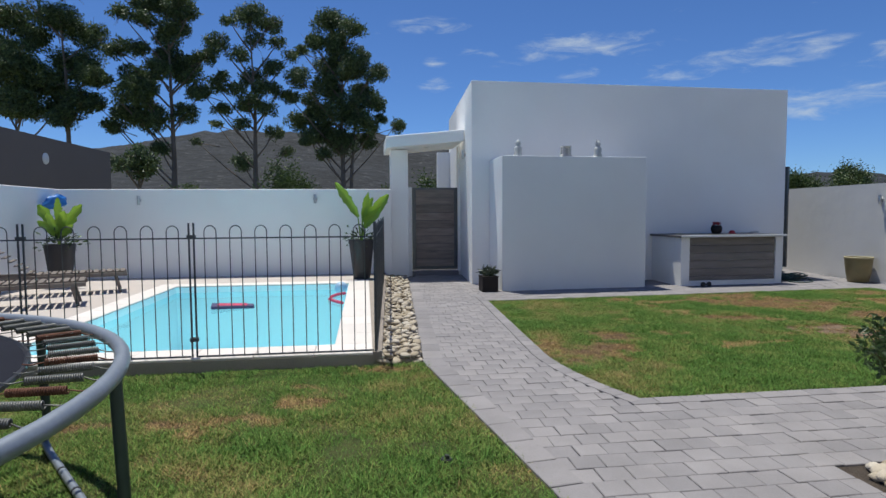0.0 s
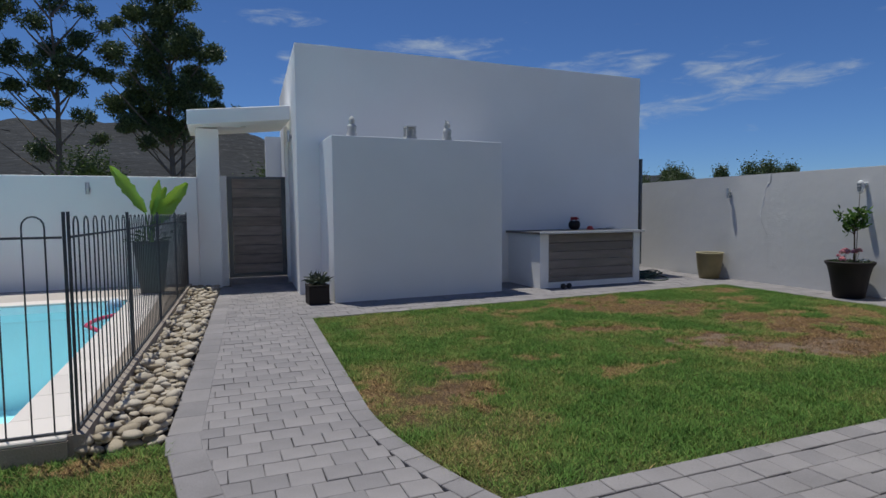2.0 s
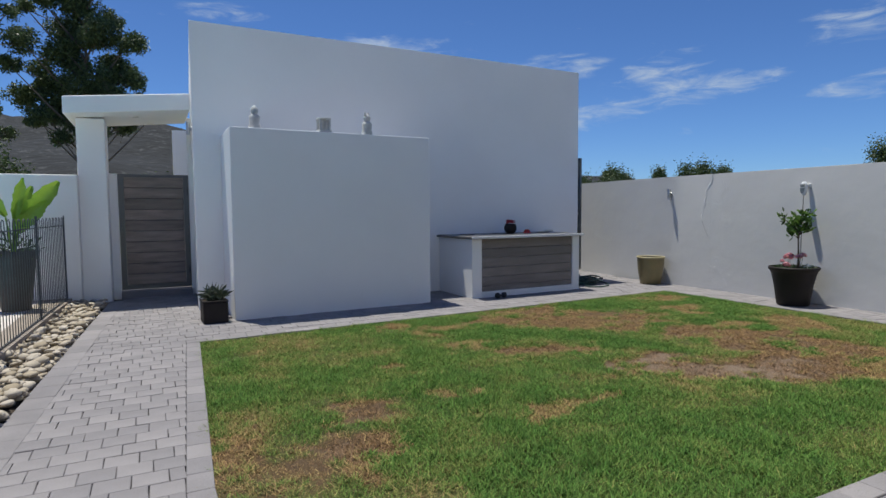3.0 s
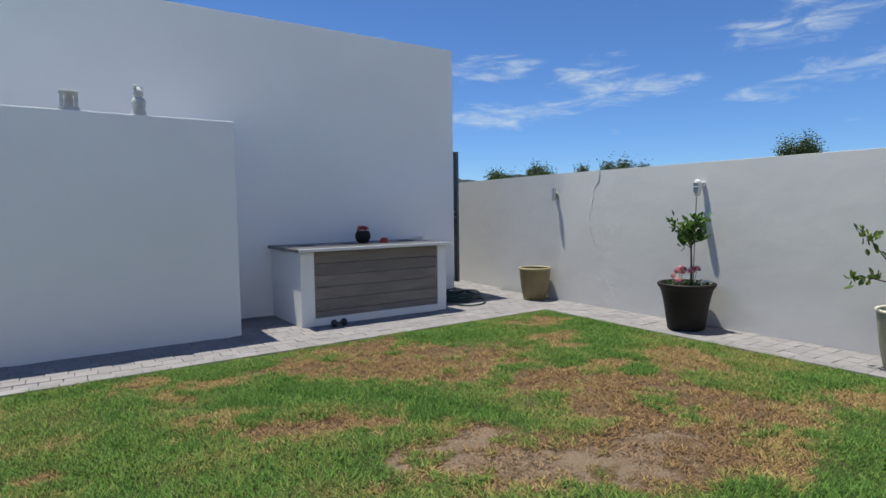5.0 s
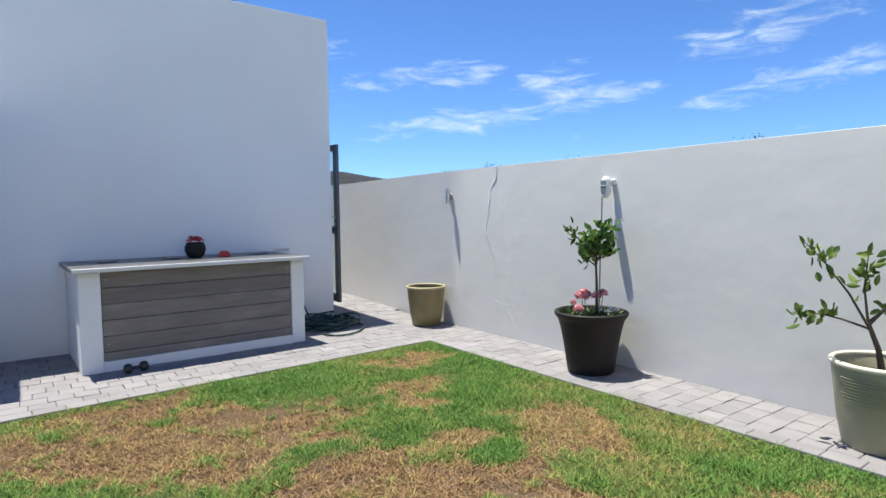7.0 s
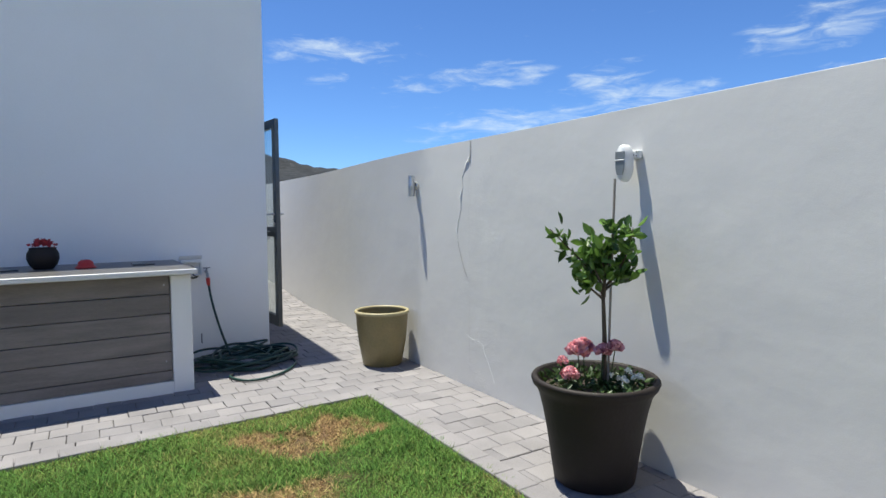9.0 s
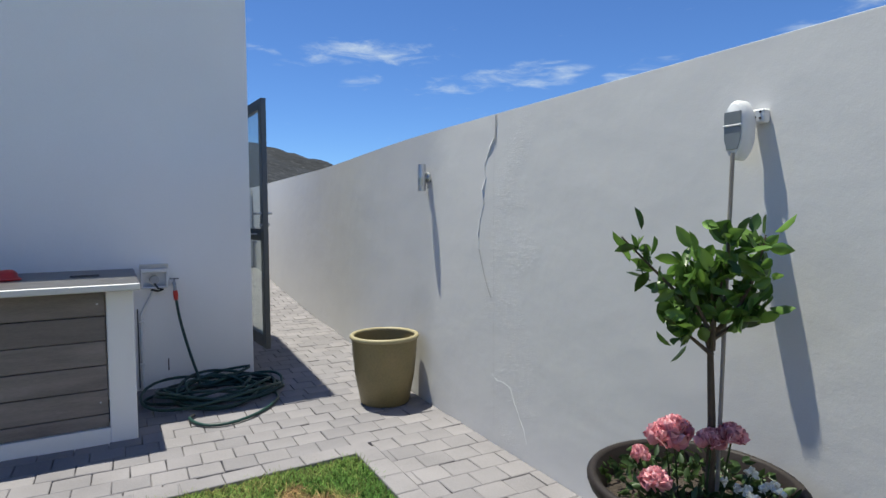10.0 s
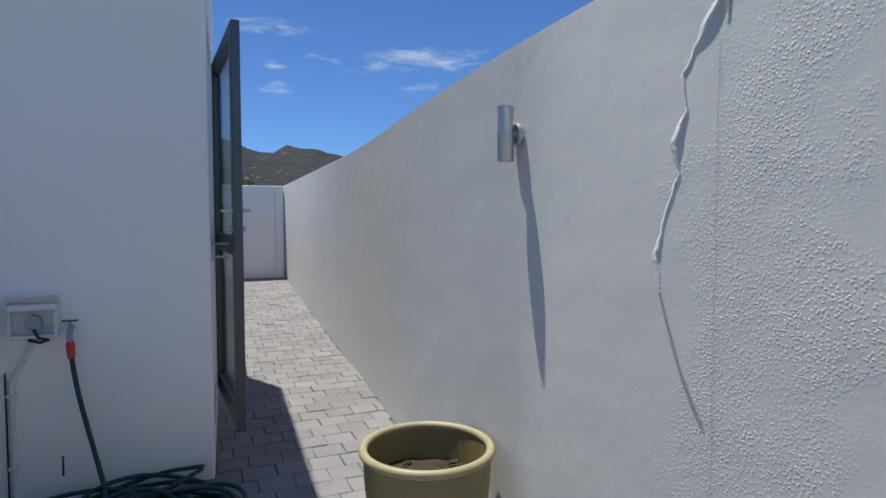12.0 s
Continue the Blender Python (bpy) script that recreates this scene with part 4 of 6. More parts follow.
part("worktop", boxm(5.45, 7.655, 9.235, 10.346, 0.888, 0.925, bevel=0.004), SLATE, counter, "dark stone worktop")
part("edge_trim", boxm(5.45, 7.655, 9.214, 9.234, 0.890, 0.929, bevel=0.008, segs=3), EDGETRIM, counter, "bright metal edge strip")
for x in (5.75, 6.35, 7.25):
    whole("grill_cover", boxm(x, x + 0.16, 9.85, 10.05, 0.926, 0.936, bevel=0.003), SLATE, "flat dark cover plate set on the counter", "plate", "cover plates", m=FRONT)


# ---- pots and plants ----
def lean_dirs(n, up=0.4, seed=1):
    rs = np.random.RandomState(seed)
    d = rs.normal(size=(n, 3))
    d[:, 2] = d[:, 2] * 0.5 + up
    return d


def pot(name, x, y, z, profile, material, label, rim=None, soil_z=None, soil_r=0.2, seg=40):
    p = thing(name, pose(x, y, z), label, "plant pot")
    part("body", lathe(bmesh.new(), profile, seg), material, p, smooth=40)
    if rim:
        pts = [(rim[0] * math.cos(2 * math.pi * k / 40), rim[0] * math.sin(2 * math.pi * k / 40), rim[1]) for k in range(40)]
        part("rim", tube(bmesh.new(), pts, rim[2], 10, closed=True), rim[3], p, smooth=70)
    if soil_z:
        bm = bmesh.new()
        lathe(bm, [(0, soil_z + 0.012), (soil_r * 0.5, soil_z + 0.008), (soil_r, soil_z)], 24)
        for v in bm.verts:
            v.co.z += 0.012 * noise.noise(v.co * 30)
        part("soil", bm, SOIL, p, "dark potting soil", smooth=60)
    return p


# empty olive glazed pot
pot("clay_pot", 9.165, 9.12, 0, [(r * 1.05, z * 0.965) for r, z in [(0, 0.0), (0.156, 0.0), (0.164, 0.01), (0.197, 0.2), (0.214, 0.37), (0.218, 0.455), (0.222, 0.47), (0.215, 0.49), (0.205, 0.48), (0.20, 0.42), (0.185, 0.25), (0.17, 0.2), (0, 0.2)]], OLIVEGLAZE, "empty olive-green glazed clay pot against the wall", rim=(0.228, 0.467, 0.016, CREAMRIM), soil_z=0.345, soil_r=0.205)
GRAVEL = mat("pot_gravel", (0.045, 0.033, 0.024), 0.95, var=0.4, scale=30, grain=70, bump=0.9, depth=0.02)
bpy.data.objects["soil"].data.materials[0] = GRAVEL
rs = random.Random(12)
bm = bmesh.new()
for k in range(26):
    a, r = rs.uniform(0, 6.28), 0.17 * math.sqrt(rs.random())
    blob(bm, (r * math.cos(a), r * math.sin(a), 0.352), rs.uniform(0.010, 0.026), 1, (1, 0.8, 0.6), 0.6, k)
part("clods", bm, GRAVEL, bpy.data.objects["clay_pot"], "dry brown clods", smooth=50, kind="stuff")

# sage pot with a young citrus
sage = pot("clay_pot", 9.10, 4.45, 0, [(0, 0.0), (0.185, 0.0), (0.19, 0.01), (0.222, 0.18), (0.242, 0.37), (0.252, 0.465), (0.246, 0.49), (0.233, 0.46), (0.22, 0.39), (0, 0.39)], PALEGLAZE, "sage-green glazed clay pot with a cream rim", rim=(0.250, 0.485, 0.016, PALERIM), soil_z=0.40, soil_r=0.225)
for k in range(9):
    z = 0.27 + k * 0.018
    r = 0.2335 + k * 0.0022
    part("rib", tube(bmesh.new(), [(r * math.cos(a), r * math.sin(a), z) for a in np.linspace(2.55, 3.6, 12)], 0.0035, 5), PALEGLAZE, sage)

# large dark pot
pot("clay_pot", 9.075, 6.515, 0, [(0, 0.0), (0.185, 0.0), (0.197, 0.012), (0.210, 0.10), (0.232, 0.25), (0.252, 0.355), (0.272, 0.435), (0.288, 0.468), (0.303, 0.482), (0.310, 0.502), (0.303, 0.519), (0.283, 0.517), (0.266, 0.490), (0.25, 0.43), (0, 0.43)], BROWNPOT, "large dark brown flared clay pot", rim=(0.295, 0.507, 0.016, BROWNPOT), soil_z=0.455, soil_r=0.25)

# square planter
sq = thing("planter", pose(1.955, 9.12, 0, 0, 0, 3), "square dark brown planter beside the white block", "plant pot")
bm = bmesh.new()
box(bm, -0.14, 0.14, -0.14, 0.14, 0.0, 0.245, bevel=0.008)
part("body", bm, BROWNPOT, sq)
bm = bmesh.new()
for a in ((-0.145, 0.145, -0.145, -0.12), (-0.145, 0.145, 0.12, 0.145), (-0.145, -0.12, -0.119, 0.119), (0.12, 0.145, -0.119, 0.119)):
    box(bm, *a, 0.247, 0.27, bevel=0.004)
part("rim", bm, BROWNPOT, sq)
part("soil", boxm(-0.118, 0.118, -0.118, 0.118, 0.246, 0.258), SOIL, sq)
n = 130
rs = np.random.RandomState(4)
d = lean_dirs(n, 0.6, 4)
c = np.stack([rs.uniform(-0.09, 0.09, n), rs.uniform(-0.09, 0.09, n), rs.uniform(0.25, 0.36, n)], 1)
suc = thing("succulent", pose(1.955, 9.12, 0.0), "dark spiky succulent growing in the square planter", "plant")
leaves_mesh("leaf_rosette", c, d, rs.uniform(0.08, 0.17, n), rs.uniform(0.02, 0.035, n), SUCC, suc, detail=True)


def small_tree(name, x, y, z0, trunk, branches, n_leaves, leaf_len, spread, material, label, seed, stem_r=0.014):
    """A potted standard: a stem, its branches and leaves set along the branch ends."""
    rs = np.random.RandomState(seed)
    t = thing(name, pose(x, y, z0), label, "tree")
    part("stem", tube(bmesh.new(), trunk, [stem_r * (1 - 0.4 * i / (len(trunk) - 1)) for i in range(len(trunk))], 8), TWIG, t, smooth=60)
    cs, ds = [], []
    for br in branches:
        pts = [Vector(p) for p in br]
        part("branch", tube(bmesh.new(), pts, [0.008 * (1 - 0.7 * i / (len(pts) - 1)) for i in range(len(pts))], 6), TWIG, t, smooth=60)
        for _ in range(n_leaves):
            s = rs.uniform(0.25, 1.0) ** 0.7 * (len(pts) - 1.001)
            i = int(s)
            p = pts[i].lerp(pts[i + 1], s - i) + Vector(rs.normal(size=3) * spread)
            cs.append(p)
            out = (pts[i + 1] - pts[i]).normalized() * 0.5 + Vector(rs.normal(size=3) * 0.7)
            out.z += 0.25
            ds.append(out)
    m = len(cs)
    leaves_mesh("foliage", cs, ds, rs.uniform(0.7, 1.25, m) * leaf_len, rs.uniform(0.42, 0.56, m) * leaf_len, material, t, detail=True)
    return t


small_tree("citrus_tree", 9.09, 6.47, 0.455, [(0, 0, 0), (0.008, 0.004, 0.25), (0.0, 0.01, 0.50)],
           [[(0, 0.0082, 0.46), (-0.041, 0.0328, 0.575), (-0.14, 0.09, 0.69), (-0.225, 0.14, 0.79)], [(0, 0.0082, 0.476), (0.0164, 0, 0.608), (0.0246, -0.0246, 0.722), (0.0246, -0.0246, 0.821)],
            [(0, 0.0082, 0.493), (0.041, -0.0492, 0.591), (0.0738, -0.082, 0.69), (0.082, -0.0984, 0.796)], [(0, 0, 0.46), (-0.0164, -0.0164, 0.591), (-0.041, 0.0164, 0.722)], [(0, 0, 0.444), (-0.041, 0.041, 0.493), (-0.082, 0.0656, 0.542)],
            [(0, 0, 0.493), (0.041, 0.041, 0.575), (0.0492, 0.0656, 0.657)], [(0, 0, 0.493), (0.0492, -0.041, 0.542), (0.0656, -0.0656, 0.591)], [(0, 0, 0.493), (-0.0492, 0.0164, 0.591), (-0.0738, 0.041, 0.69)]],
           38, 0.069, 0.022, CITRUS, "young citrus tree with glossy green leaves", 7)
stake = whole("stake", tube(bmesh.new(), [(0, 0, 0.0), (0.010, -0.004, 0.5), (0.036, 0.0, 1.045)], 0.006, 8), STAKE, "grey wooden stake tied to the citrus", "stake", m=pose(9.103, 6.456, 0.44))
small_tree("lemon_tree", 9.10, 4.45, 0.40, [(0, 0, 0), (-0.02, 0.02, 0.16), (-0.07, 0.06, 0.32)],
           [[(-0.07, 0.06, 0.30), (-0.12, 0.14, 0.48), (-0.18, 0.25, 0.66), (-0.235, 0.33, 0.77)], [(-0.06, 0.05, 0.28), (-0.14, 0.16, 0.33), (-0.20, 0.26, 0.36), (-0.245, 0.35, 0.33)],
            [(-0.07, 0.06, 0.32), (-0.08, 0.08, 0.52), (-0.06, 0.07, 0.72)], [(-0.07, 0.06, 0.32), (0.02, -0.06, 0.46), (0.10, -0.16, 0.56)], [(-0.06, 0.06, 0.3), (0.03, 0.0, 0.40), (0.12, -0.1, 0.42)]],
           30, 0.072, 0.024, LIMELEAF, "sparse young lemon tree with pale leaves", 12, 0.02)


def flowers(name, x, y, z, blooms, material, petals, size, label, seed):
    rs = np.random.RandomState(seed)
    f = thing(name, pose(x, y, z), label, "flowers")
    for bx, by, bz, s in blooms:
        k = petals
        a = rs.uniform(0, 2 * np.pi, k)
        layer = rs.uniform(0.1, 1.0, k)
        d = np.stack([np.cos(a) * layer * 0.9, np.sin(a) * layer * 0.9, 1.35 - layer], 1)
        c = np.tile([bx, by, bz], (k, 1)) + d * 0.012 * s
        leaves_mesh("bloom", c, d, np.full(k, size * s), np.full(k, size * s * 0.9), material, f, fold=0.25, detail=True)
        part("flower_stem", tube(bmesh.new(), [(bx * 0.7, by * 0.7, -0.02), (bx, by, bz)], 0.003, 5), SHRUB, f)
    return f


flowers("rose_bush", 9.075, 6.515, 0.455, [(-0.085, 0.03, 0.175, 1.35), (-0.05, 0.03, 0.19, 1.2), (-0.15, 0.07, 0.13, 0.75), (-0.175, -0.01, 0.085, 1.0), (-0.01, -0.065, 0.185, 1.0), (0.03, -0.10, 0.205, 1.0)], ROSE, 70, 0.042, "pink rose blooms round the citrus stem", 3)
rs = np.random.RandomState(21)
flowers("white_flowers", 9.075, 6.515, 0.455, [(0.06 + rs.uniform(-0.07, 0.09), -0.16 + rs.uniform(-0.06, 0.1), 0.05 + rs.uniform(0, 0.035), 0.5) for _ in range(14)], WHITEPETAL, 8, 0.036, "small white bedding flowers in the dark pot", 5)
n = 420
ang, rad = rs.uniform(0, 2 * np.pi, n), 0.26 * np.sqrt(rs.uniform(0, 1, n))
under = thing("bedding_plants", pose(9.075, 6.515, 0.455), "low green leaves filling the dark pot", "plant")
leaves_mesh("foliage", np.stack([rad * np.cos(ang), rad * np.sin(ang), rs.uniform(0.0, 0.06, n)], 1), lean_dirs(n, 0.5, 9), rs.uniform(0.025, 0.05, n), rs.uniform(0.014, 0.024, n), SHRUB, under, detail=True)

# potted strelitzias by the pool
TALLPOT = [(0, 0.0), (0.15, 0.0), (0.16, 0.02), (0.20, 0.35), (0.235, 0.65), (0.25, 0.72), (0.245, 0.75), (0.225, 0.74), (0.21, 0.66), (0, 0.66)]


def big_leaf(bm, base, tip, width, sag, seed):
    """One broad paddle leaf with a midrib fold and torn edges."""
    rs = random.Random(seed)
    b, t = Vector(base), Vector(tip)
    d = t - b
    side = d.cross(Vector((0.3, -1, 0.2))).normalized()
    up = side.cross(d).normalized()
    n = 14
    rows = []
    for i in range(n + 1):
        s = i / n
        w = width * (math.sin(math.pi * min(1, s * 0.93 + 0.05)) ** 0.6) * (1 + rs.uniform(-0.34, 0.05))
        c = b + d * s - Vector((0, 0, sag)) * s * s
        rows.append([bm.verts.new(c + side * w * k + up * abs(k) * width * 0.35) for k in (-1, -0.5, 0, 0.5, 1)])
    for r0, r1 in zip(rows, rows[1:]):
        for k in range(4):
            bm.faces.new((r0[k], r0[k + 1], r1[k + 1], r1[k]))


def strelitzia(x, y, z, leaves, low, label, seed):
    p = thing("banana_plant", pose(x, y, z), label, "plant")
    for i, (bx, by, bz, tx, ty, tz, w) in enumerate(leaves):
        part("leaf_stalk", tube(bmesh.new(), [(bx * 0.1, by * 0.1, 0.0), (bx * 0.6, by * 0.6, bz * 0.6), (bx, by, bz)], [0.018, 0.013, 0.008], 8), BANANA, p)
        bm = bmesh.new()
        big_leaf(bm, (bx, by, bz), (tx, ty, tz), w, 0.04, seed + i)
        part("leaf", bm, BANANA, p, smooth=60)
    if low:
        rs = np.random.RandomState(seed)
        n = low
        leaves_mesh("foliage", rs.normal(size=(n, 3)) * [0.12, 0.12, 0.07] + [0, 0, 0.10], lean_dirs(n, 0.4, seed), rs.uniform(0.06, 0.12, n), rs.uniform(0.025, 0.04, n), HEDGE, p)
    return p


pot("clay_pot", -0.24, 10.55, DZ, TALLPOT, BLACKPOT, "tall black clay pot on the pool deck", soil_z=0.68, soil_r=0.215)
strelitzia(-0.24, 10.55, DZ + 0.68, [(-0.06, 0, 0.50, -0.48, -0.1, 1.20, 0.11), (0.02, 0.02, 0.45, 0.14, -0.02, 1.02, 0.07), (0.07, 0.0, 0.38, 0.52, -0.05, 0.98, 0.12), (0.03, 0.03, 0.42, 0.22, 0.05, 0.92, 0.08), (0.05, 0.02, 0.30, 0.40, -0.1, 0.74, 0.09)], 110, "banana-like plant with broad bright leaves", 31)
pot("clay_pot", -5.50, 10.25, DZ, TALLPOT, BLACKPOT, "tall black clay pot in the deck corner", soil_z=0.68, soil_r=0.215)
strelitzia(-5.50, 10.25, DZ + 0.68, [(-0.05, 0, 0.3, -0.26, -0.1, 0.80, 0.11), (0.0, 0.02, 0.35, 0.05, -0.1, 0.92, 0.08), (0.05, 0.0, 0.3, 0.42, -0.05, 0.80, 0.11), (-0.01, 0.03, 0.2, -0.24, -0.2, 0.52, 0.09), (0.03, 0.02, 0.2, 0.34, -0.2, 0.45, 0.08), (0.03, 0.02, 0.3, 0.20, -0.2, 0.70, 0.09), (0.0, 0.0, 0.25, -0.1, -0.2, 0.66, 0.08)], 160, "bushy plant with yellow-green broad leaves", 44)
# rough lump standing for an upturned blue tub
bm = bmesh.new()
blob(bm, (0, 0, 0), 0.2, 3, (1.0, 0.35, 0.5), 0.5, 3.3)
whole("towel_bundle", bm, BLUEPLASTIC, "bright blue rough lump for an upturned tub at the corner wall", "pool cover", smooth=60, m=pose(-5.87, 10.92, 1.62, 0, -14, 60) @ Matrix.Diagonal((1.15, 1.15, 1.15, 1)))


# ---- wall lights, tap, hose ----
def tube_light(x, y, z, turn, label="brushed steel tube wall light"):
    l = thing("wall_light", pose(x, y, z, 0, 0, turn), label, "wall light", "tube wall lights")
    bm = bmesh.new()
    lathe(bm, [(0, -0.088), (0.022, -0.083), (0.027, -0.09), (0.027, -0.002), (0.0275, 0.0), (0.027, 0.002), (0.027, 0.09), (0.022, 0.083), (0, 0.088)], 24)
    bmesh.ops.translate(bm, vec=(0, -0.05, 0), verts=bm.verts)
    part("tube", bm, BRUSHED, l, smooth=40)
    part("bracket", tube(bmesh.new(), [(0, -0.028, 0), (0, -0.016, 0)], 0.016, 12), BRUSHED, l)
    bm = bmesh.new()
    lathe(bm, [(0, 0.018), (0.034, 0.018), (0.038, 0.014), (0.038, 0.0)], 24)
    bmesh.ops.rotate(bm, matrix=Euler((radians(90), 0, 0)).to_matrix(), verts=bm.verts)
    part("wall_plate", bm, BRUSHED, l, smooth=40)
    return l


tube_light(WALL_X, 8.925, 1.565, -90)
tube_light(-4.585, 11.45, 1.647, 0)
tube_light(-1.176, 11.45, 1.671, 0)
tube_light(west_side(11.1), 11.1, 2.56, -90)

bulk = thing("bulkhead_light", pose(WALL_X - 0.038, 6.585, 1.578, 0, 0, -90), "white oval bulkhead light standing off the garden wall", "wall light")
bm = bmesh.new()
lathe(bm, [(0.0, 0.0), (0.9, 0.0), (1.0, 0.012), (1.0, 0.055), (0.95, 0.075), (0.82, 0.088), (0.0, 0.09)], 32)
bmesh.ops.rotate(bm, matrix=Euler((radians(90), 0, 0)).to_matrix(), verts=bm.verts)
for v in bm.verts:
    v.co.x *= 0.040 * (1.0 if v.co.z > 0 else 1.0 - 0.22 * v.co.z * v.co.z)
    v.co.y *= 0.70
    v.co.z = math.copysign(abs(v.co.z) ** 0.8, v.co.z) * 0.096
part("body", bm, WHITEPLASTIC, bulk, smooth=50)
bm = bmesh.new()
prism(bm, [(-0.029, 0.0), (0.029, 0.0), (0.029, 0.04), (-0.029, 0.04)], 0.0, 0.005)
for v in bm.verts:
    v.co = Vector((v.co.x, -0.0605 - v.co.z, v.co.y + 0.018))
part("lens", bm, LENSGLASS, bulk)
bm = bmesh.new()
prism(bm, [(-0.018, -0.062), (0.018, -0.062), (0.028, -0.030), (0.029, 0.010), (-0.029, 0.010), (-0.028, -0.030)], 0.0, 0.005)
for v in bm.verts:
    v.co = Vector((v.co.x, -0.0605 - v.co.z, v.co.y))
part("lens", bm, LENSGLASS, bulk)
part("crossbar", boxm(-0.032, 0.032, -0.068, -0.060, 0.011, 0.017, bevel=0.002), WHITEPLASTIC, bulk)
part("neck", tube(bmesh.new(), [(0.0, 0.002, 0.015), (0.02, 0.014, 0.025), (0.045, 0.020, 0.034)], 0.012, 10), WHITEPLASTIC, bulk, smooth=60)
jb = thing("junction_box", pose(WALL_X, 6.55, 1.622, 0, 0, -90), "small white cable junction box behind the light", "junction box")
part("body", boxm(-0.026, 0.026, -0.034, 0.0, -0.022, 0.022, bevel=0.005), WHITEPLASTIC, jb)
for sx, sz in ((0.014, 0.012), (0.014, -0.008), (-0.004, -0.004)):
    part("gland", tube(bmesh.new(), [(sx, -0.033, sz), (sx, -0.037, sz)], 0.004, 8), BLACKPLASTIC, jb)

sock = thing("outdoor_socket", FRONT @ pose(7.755, 10.35, 0.848) @ Matrix.Diagonal((1.12, 1.3, 1.25, 1)), "white weatherproof socket on the plaster wall", "socket")
bm = bmesh.new()
box(bm, -0.085, 0.085, -0.012, 0.0, -0.06, 0.06, bevel=0.004)
part("backplate", bm, WHITEPLASTIC, sock)
bm = bmesh.new()
box(bm, -0.08, 0.08, -0.055, -0.012, 0.035, 0.058, bevel=0.004)
box(bm, -0.08, -0.07, -0.055, -0.012, -0.05, 0.035)
box(bm, 0.07, 0.08, -0.055, -0.012, -0.05, 0.035)
box(bm, -0.08, 0.08, -0.055, -0.012, -0.06, -0.05, bevel=0.003)
part("hood", bm, WHITEPLASTIC, sock)
bm = boxm(-0.088, 0.088, -0.006, 0.0, 0.0, 0.05, bevel=0.002)
bmesh.ops.transform(bm, matrix=pose(0, -0.016, 0.058, 48), verts=bm.verts)
part("lid", bm, WHITEPLASTIC, sock, "raised white lid")
part("plug", tube(bmesh.new(), [(0, -0.012, -0.01), (0, -0.045, -0.01)], 0.028, 16), GREYPLASTIC, sock)
part("flex", tube(bmesh.new(), [(0.0, -0.045, -0.03), (0.02, -0.055, -0.06), (0.05, -0.05, -0.068), (0.02, -0.04, -0.078), (-0.02, -0.02, -0.07)], 0.006, 8), BLACKPLASTIC, sock)
cond = thing("conduit", FRONT @ pose(7.66, 10.338, 0), "white plastic conduit running down the wall", "conduit")
part("pipe", tube(bmesh.new(), [(0.085, 0, 0.785), (0.075, 0, 0.72), (0.02, 0, 0.62), (0.0, 0, 0.57), (0.0, 0, 0.02)], 0.010, 10), WHITEPLASTIC, cond, smooth=60)
for z in (0.2, 0.52):
    part("saddle", boxm(-0.02, 0.02, -0.014, 0.011, z - 0.008, z + 0.008, bevel=0.003), WHITEPLASTIC, cond)
part("cable", tube(bmesh.new(), [(-0.022, 0.004, 0.62), (-0.022, 0.004, 0.02)], 0.004, 6), BLACKPLASTIC, cond)
whole("wall_slot", boxm(7.834, 7.842, 10.348, 10.36, 0.13, 0.22), BLACKPLASTIC, "dark weep slot low in the wall", "slot", kind="structure", m=FRONT)

tap = thing("garden_tap", FRONT @ pose(7.89, 10.35, 0.80), "grey metal garden tap with red hose coupling", "tap")
part("spout", tube(bmesh.new(), [(0, 0.0, 0), (0, -0.05, 0), (0, -0.075, -0.01), (0.002, -0.082, -0.05)], 0.012, 10), GREYPLASTIC, tap, smooth=60)
part("spindle", tube(bmesh.new(), [(0, -0.05, 0.0), (0, -0.05, 0.035)], 0.008, 8), GREYPLASTIC, tap)
part("handle", boxm(-0.032, 0.032, -0.057, -0.043, 0.034, 0.042, bevel=0.003), STEEL, tap)
part("coupling", tube(bmesh.new(), [(0.002, -0.082, -0.05), (0.004, -0.084, -0.075), (0.006, -0.086, -0.12)], [0.016, 0.018, 0.015], 12), REDPLASTIC, tap, "red hose coupling")


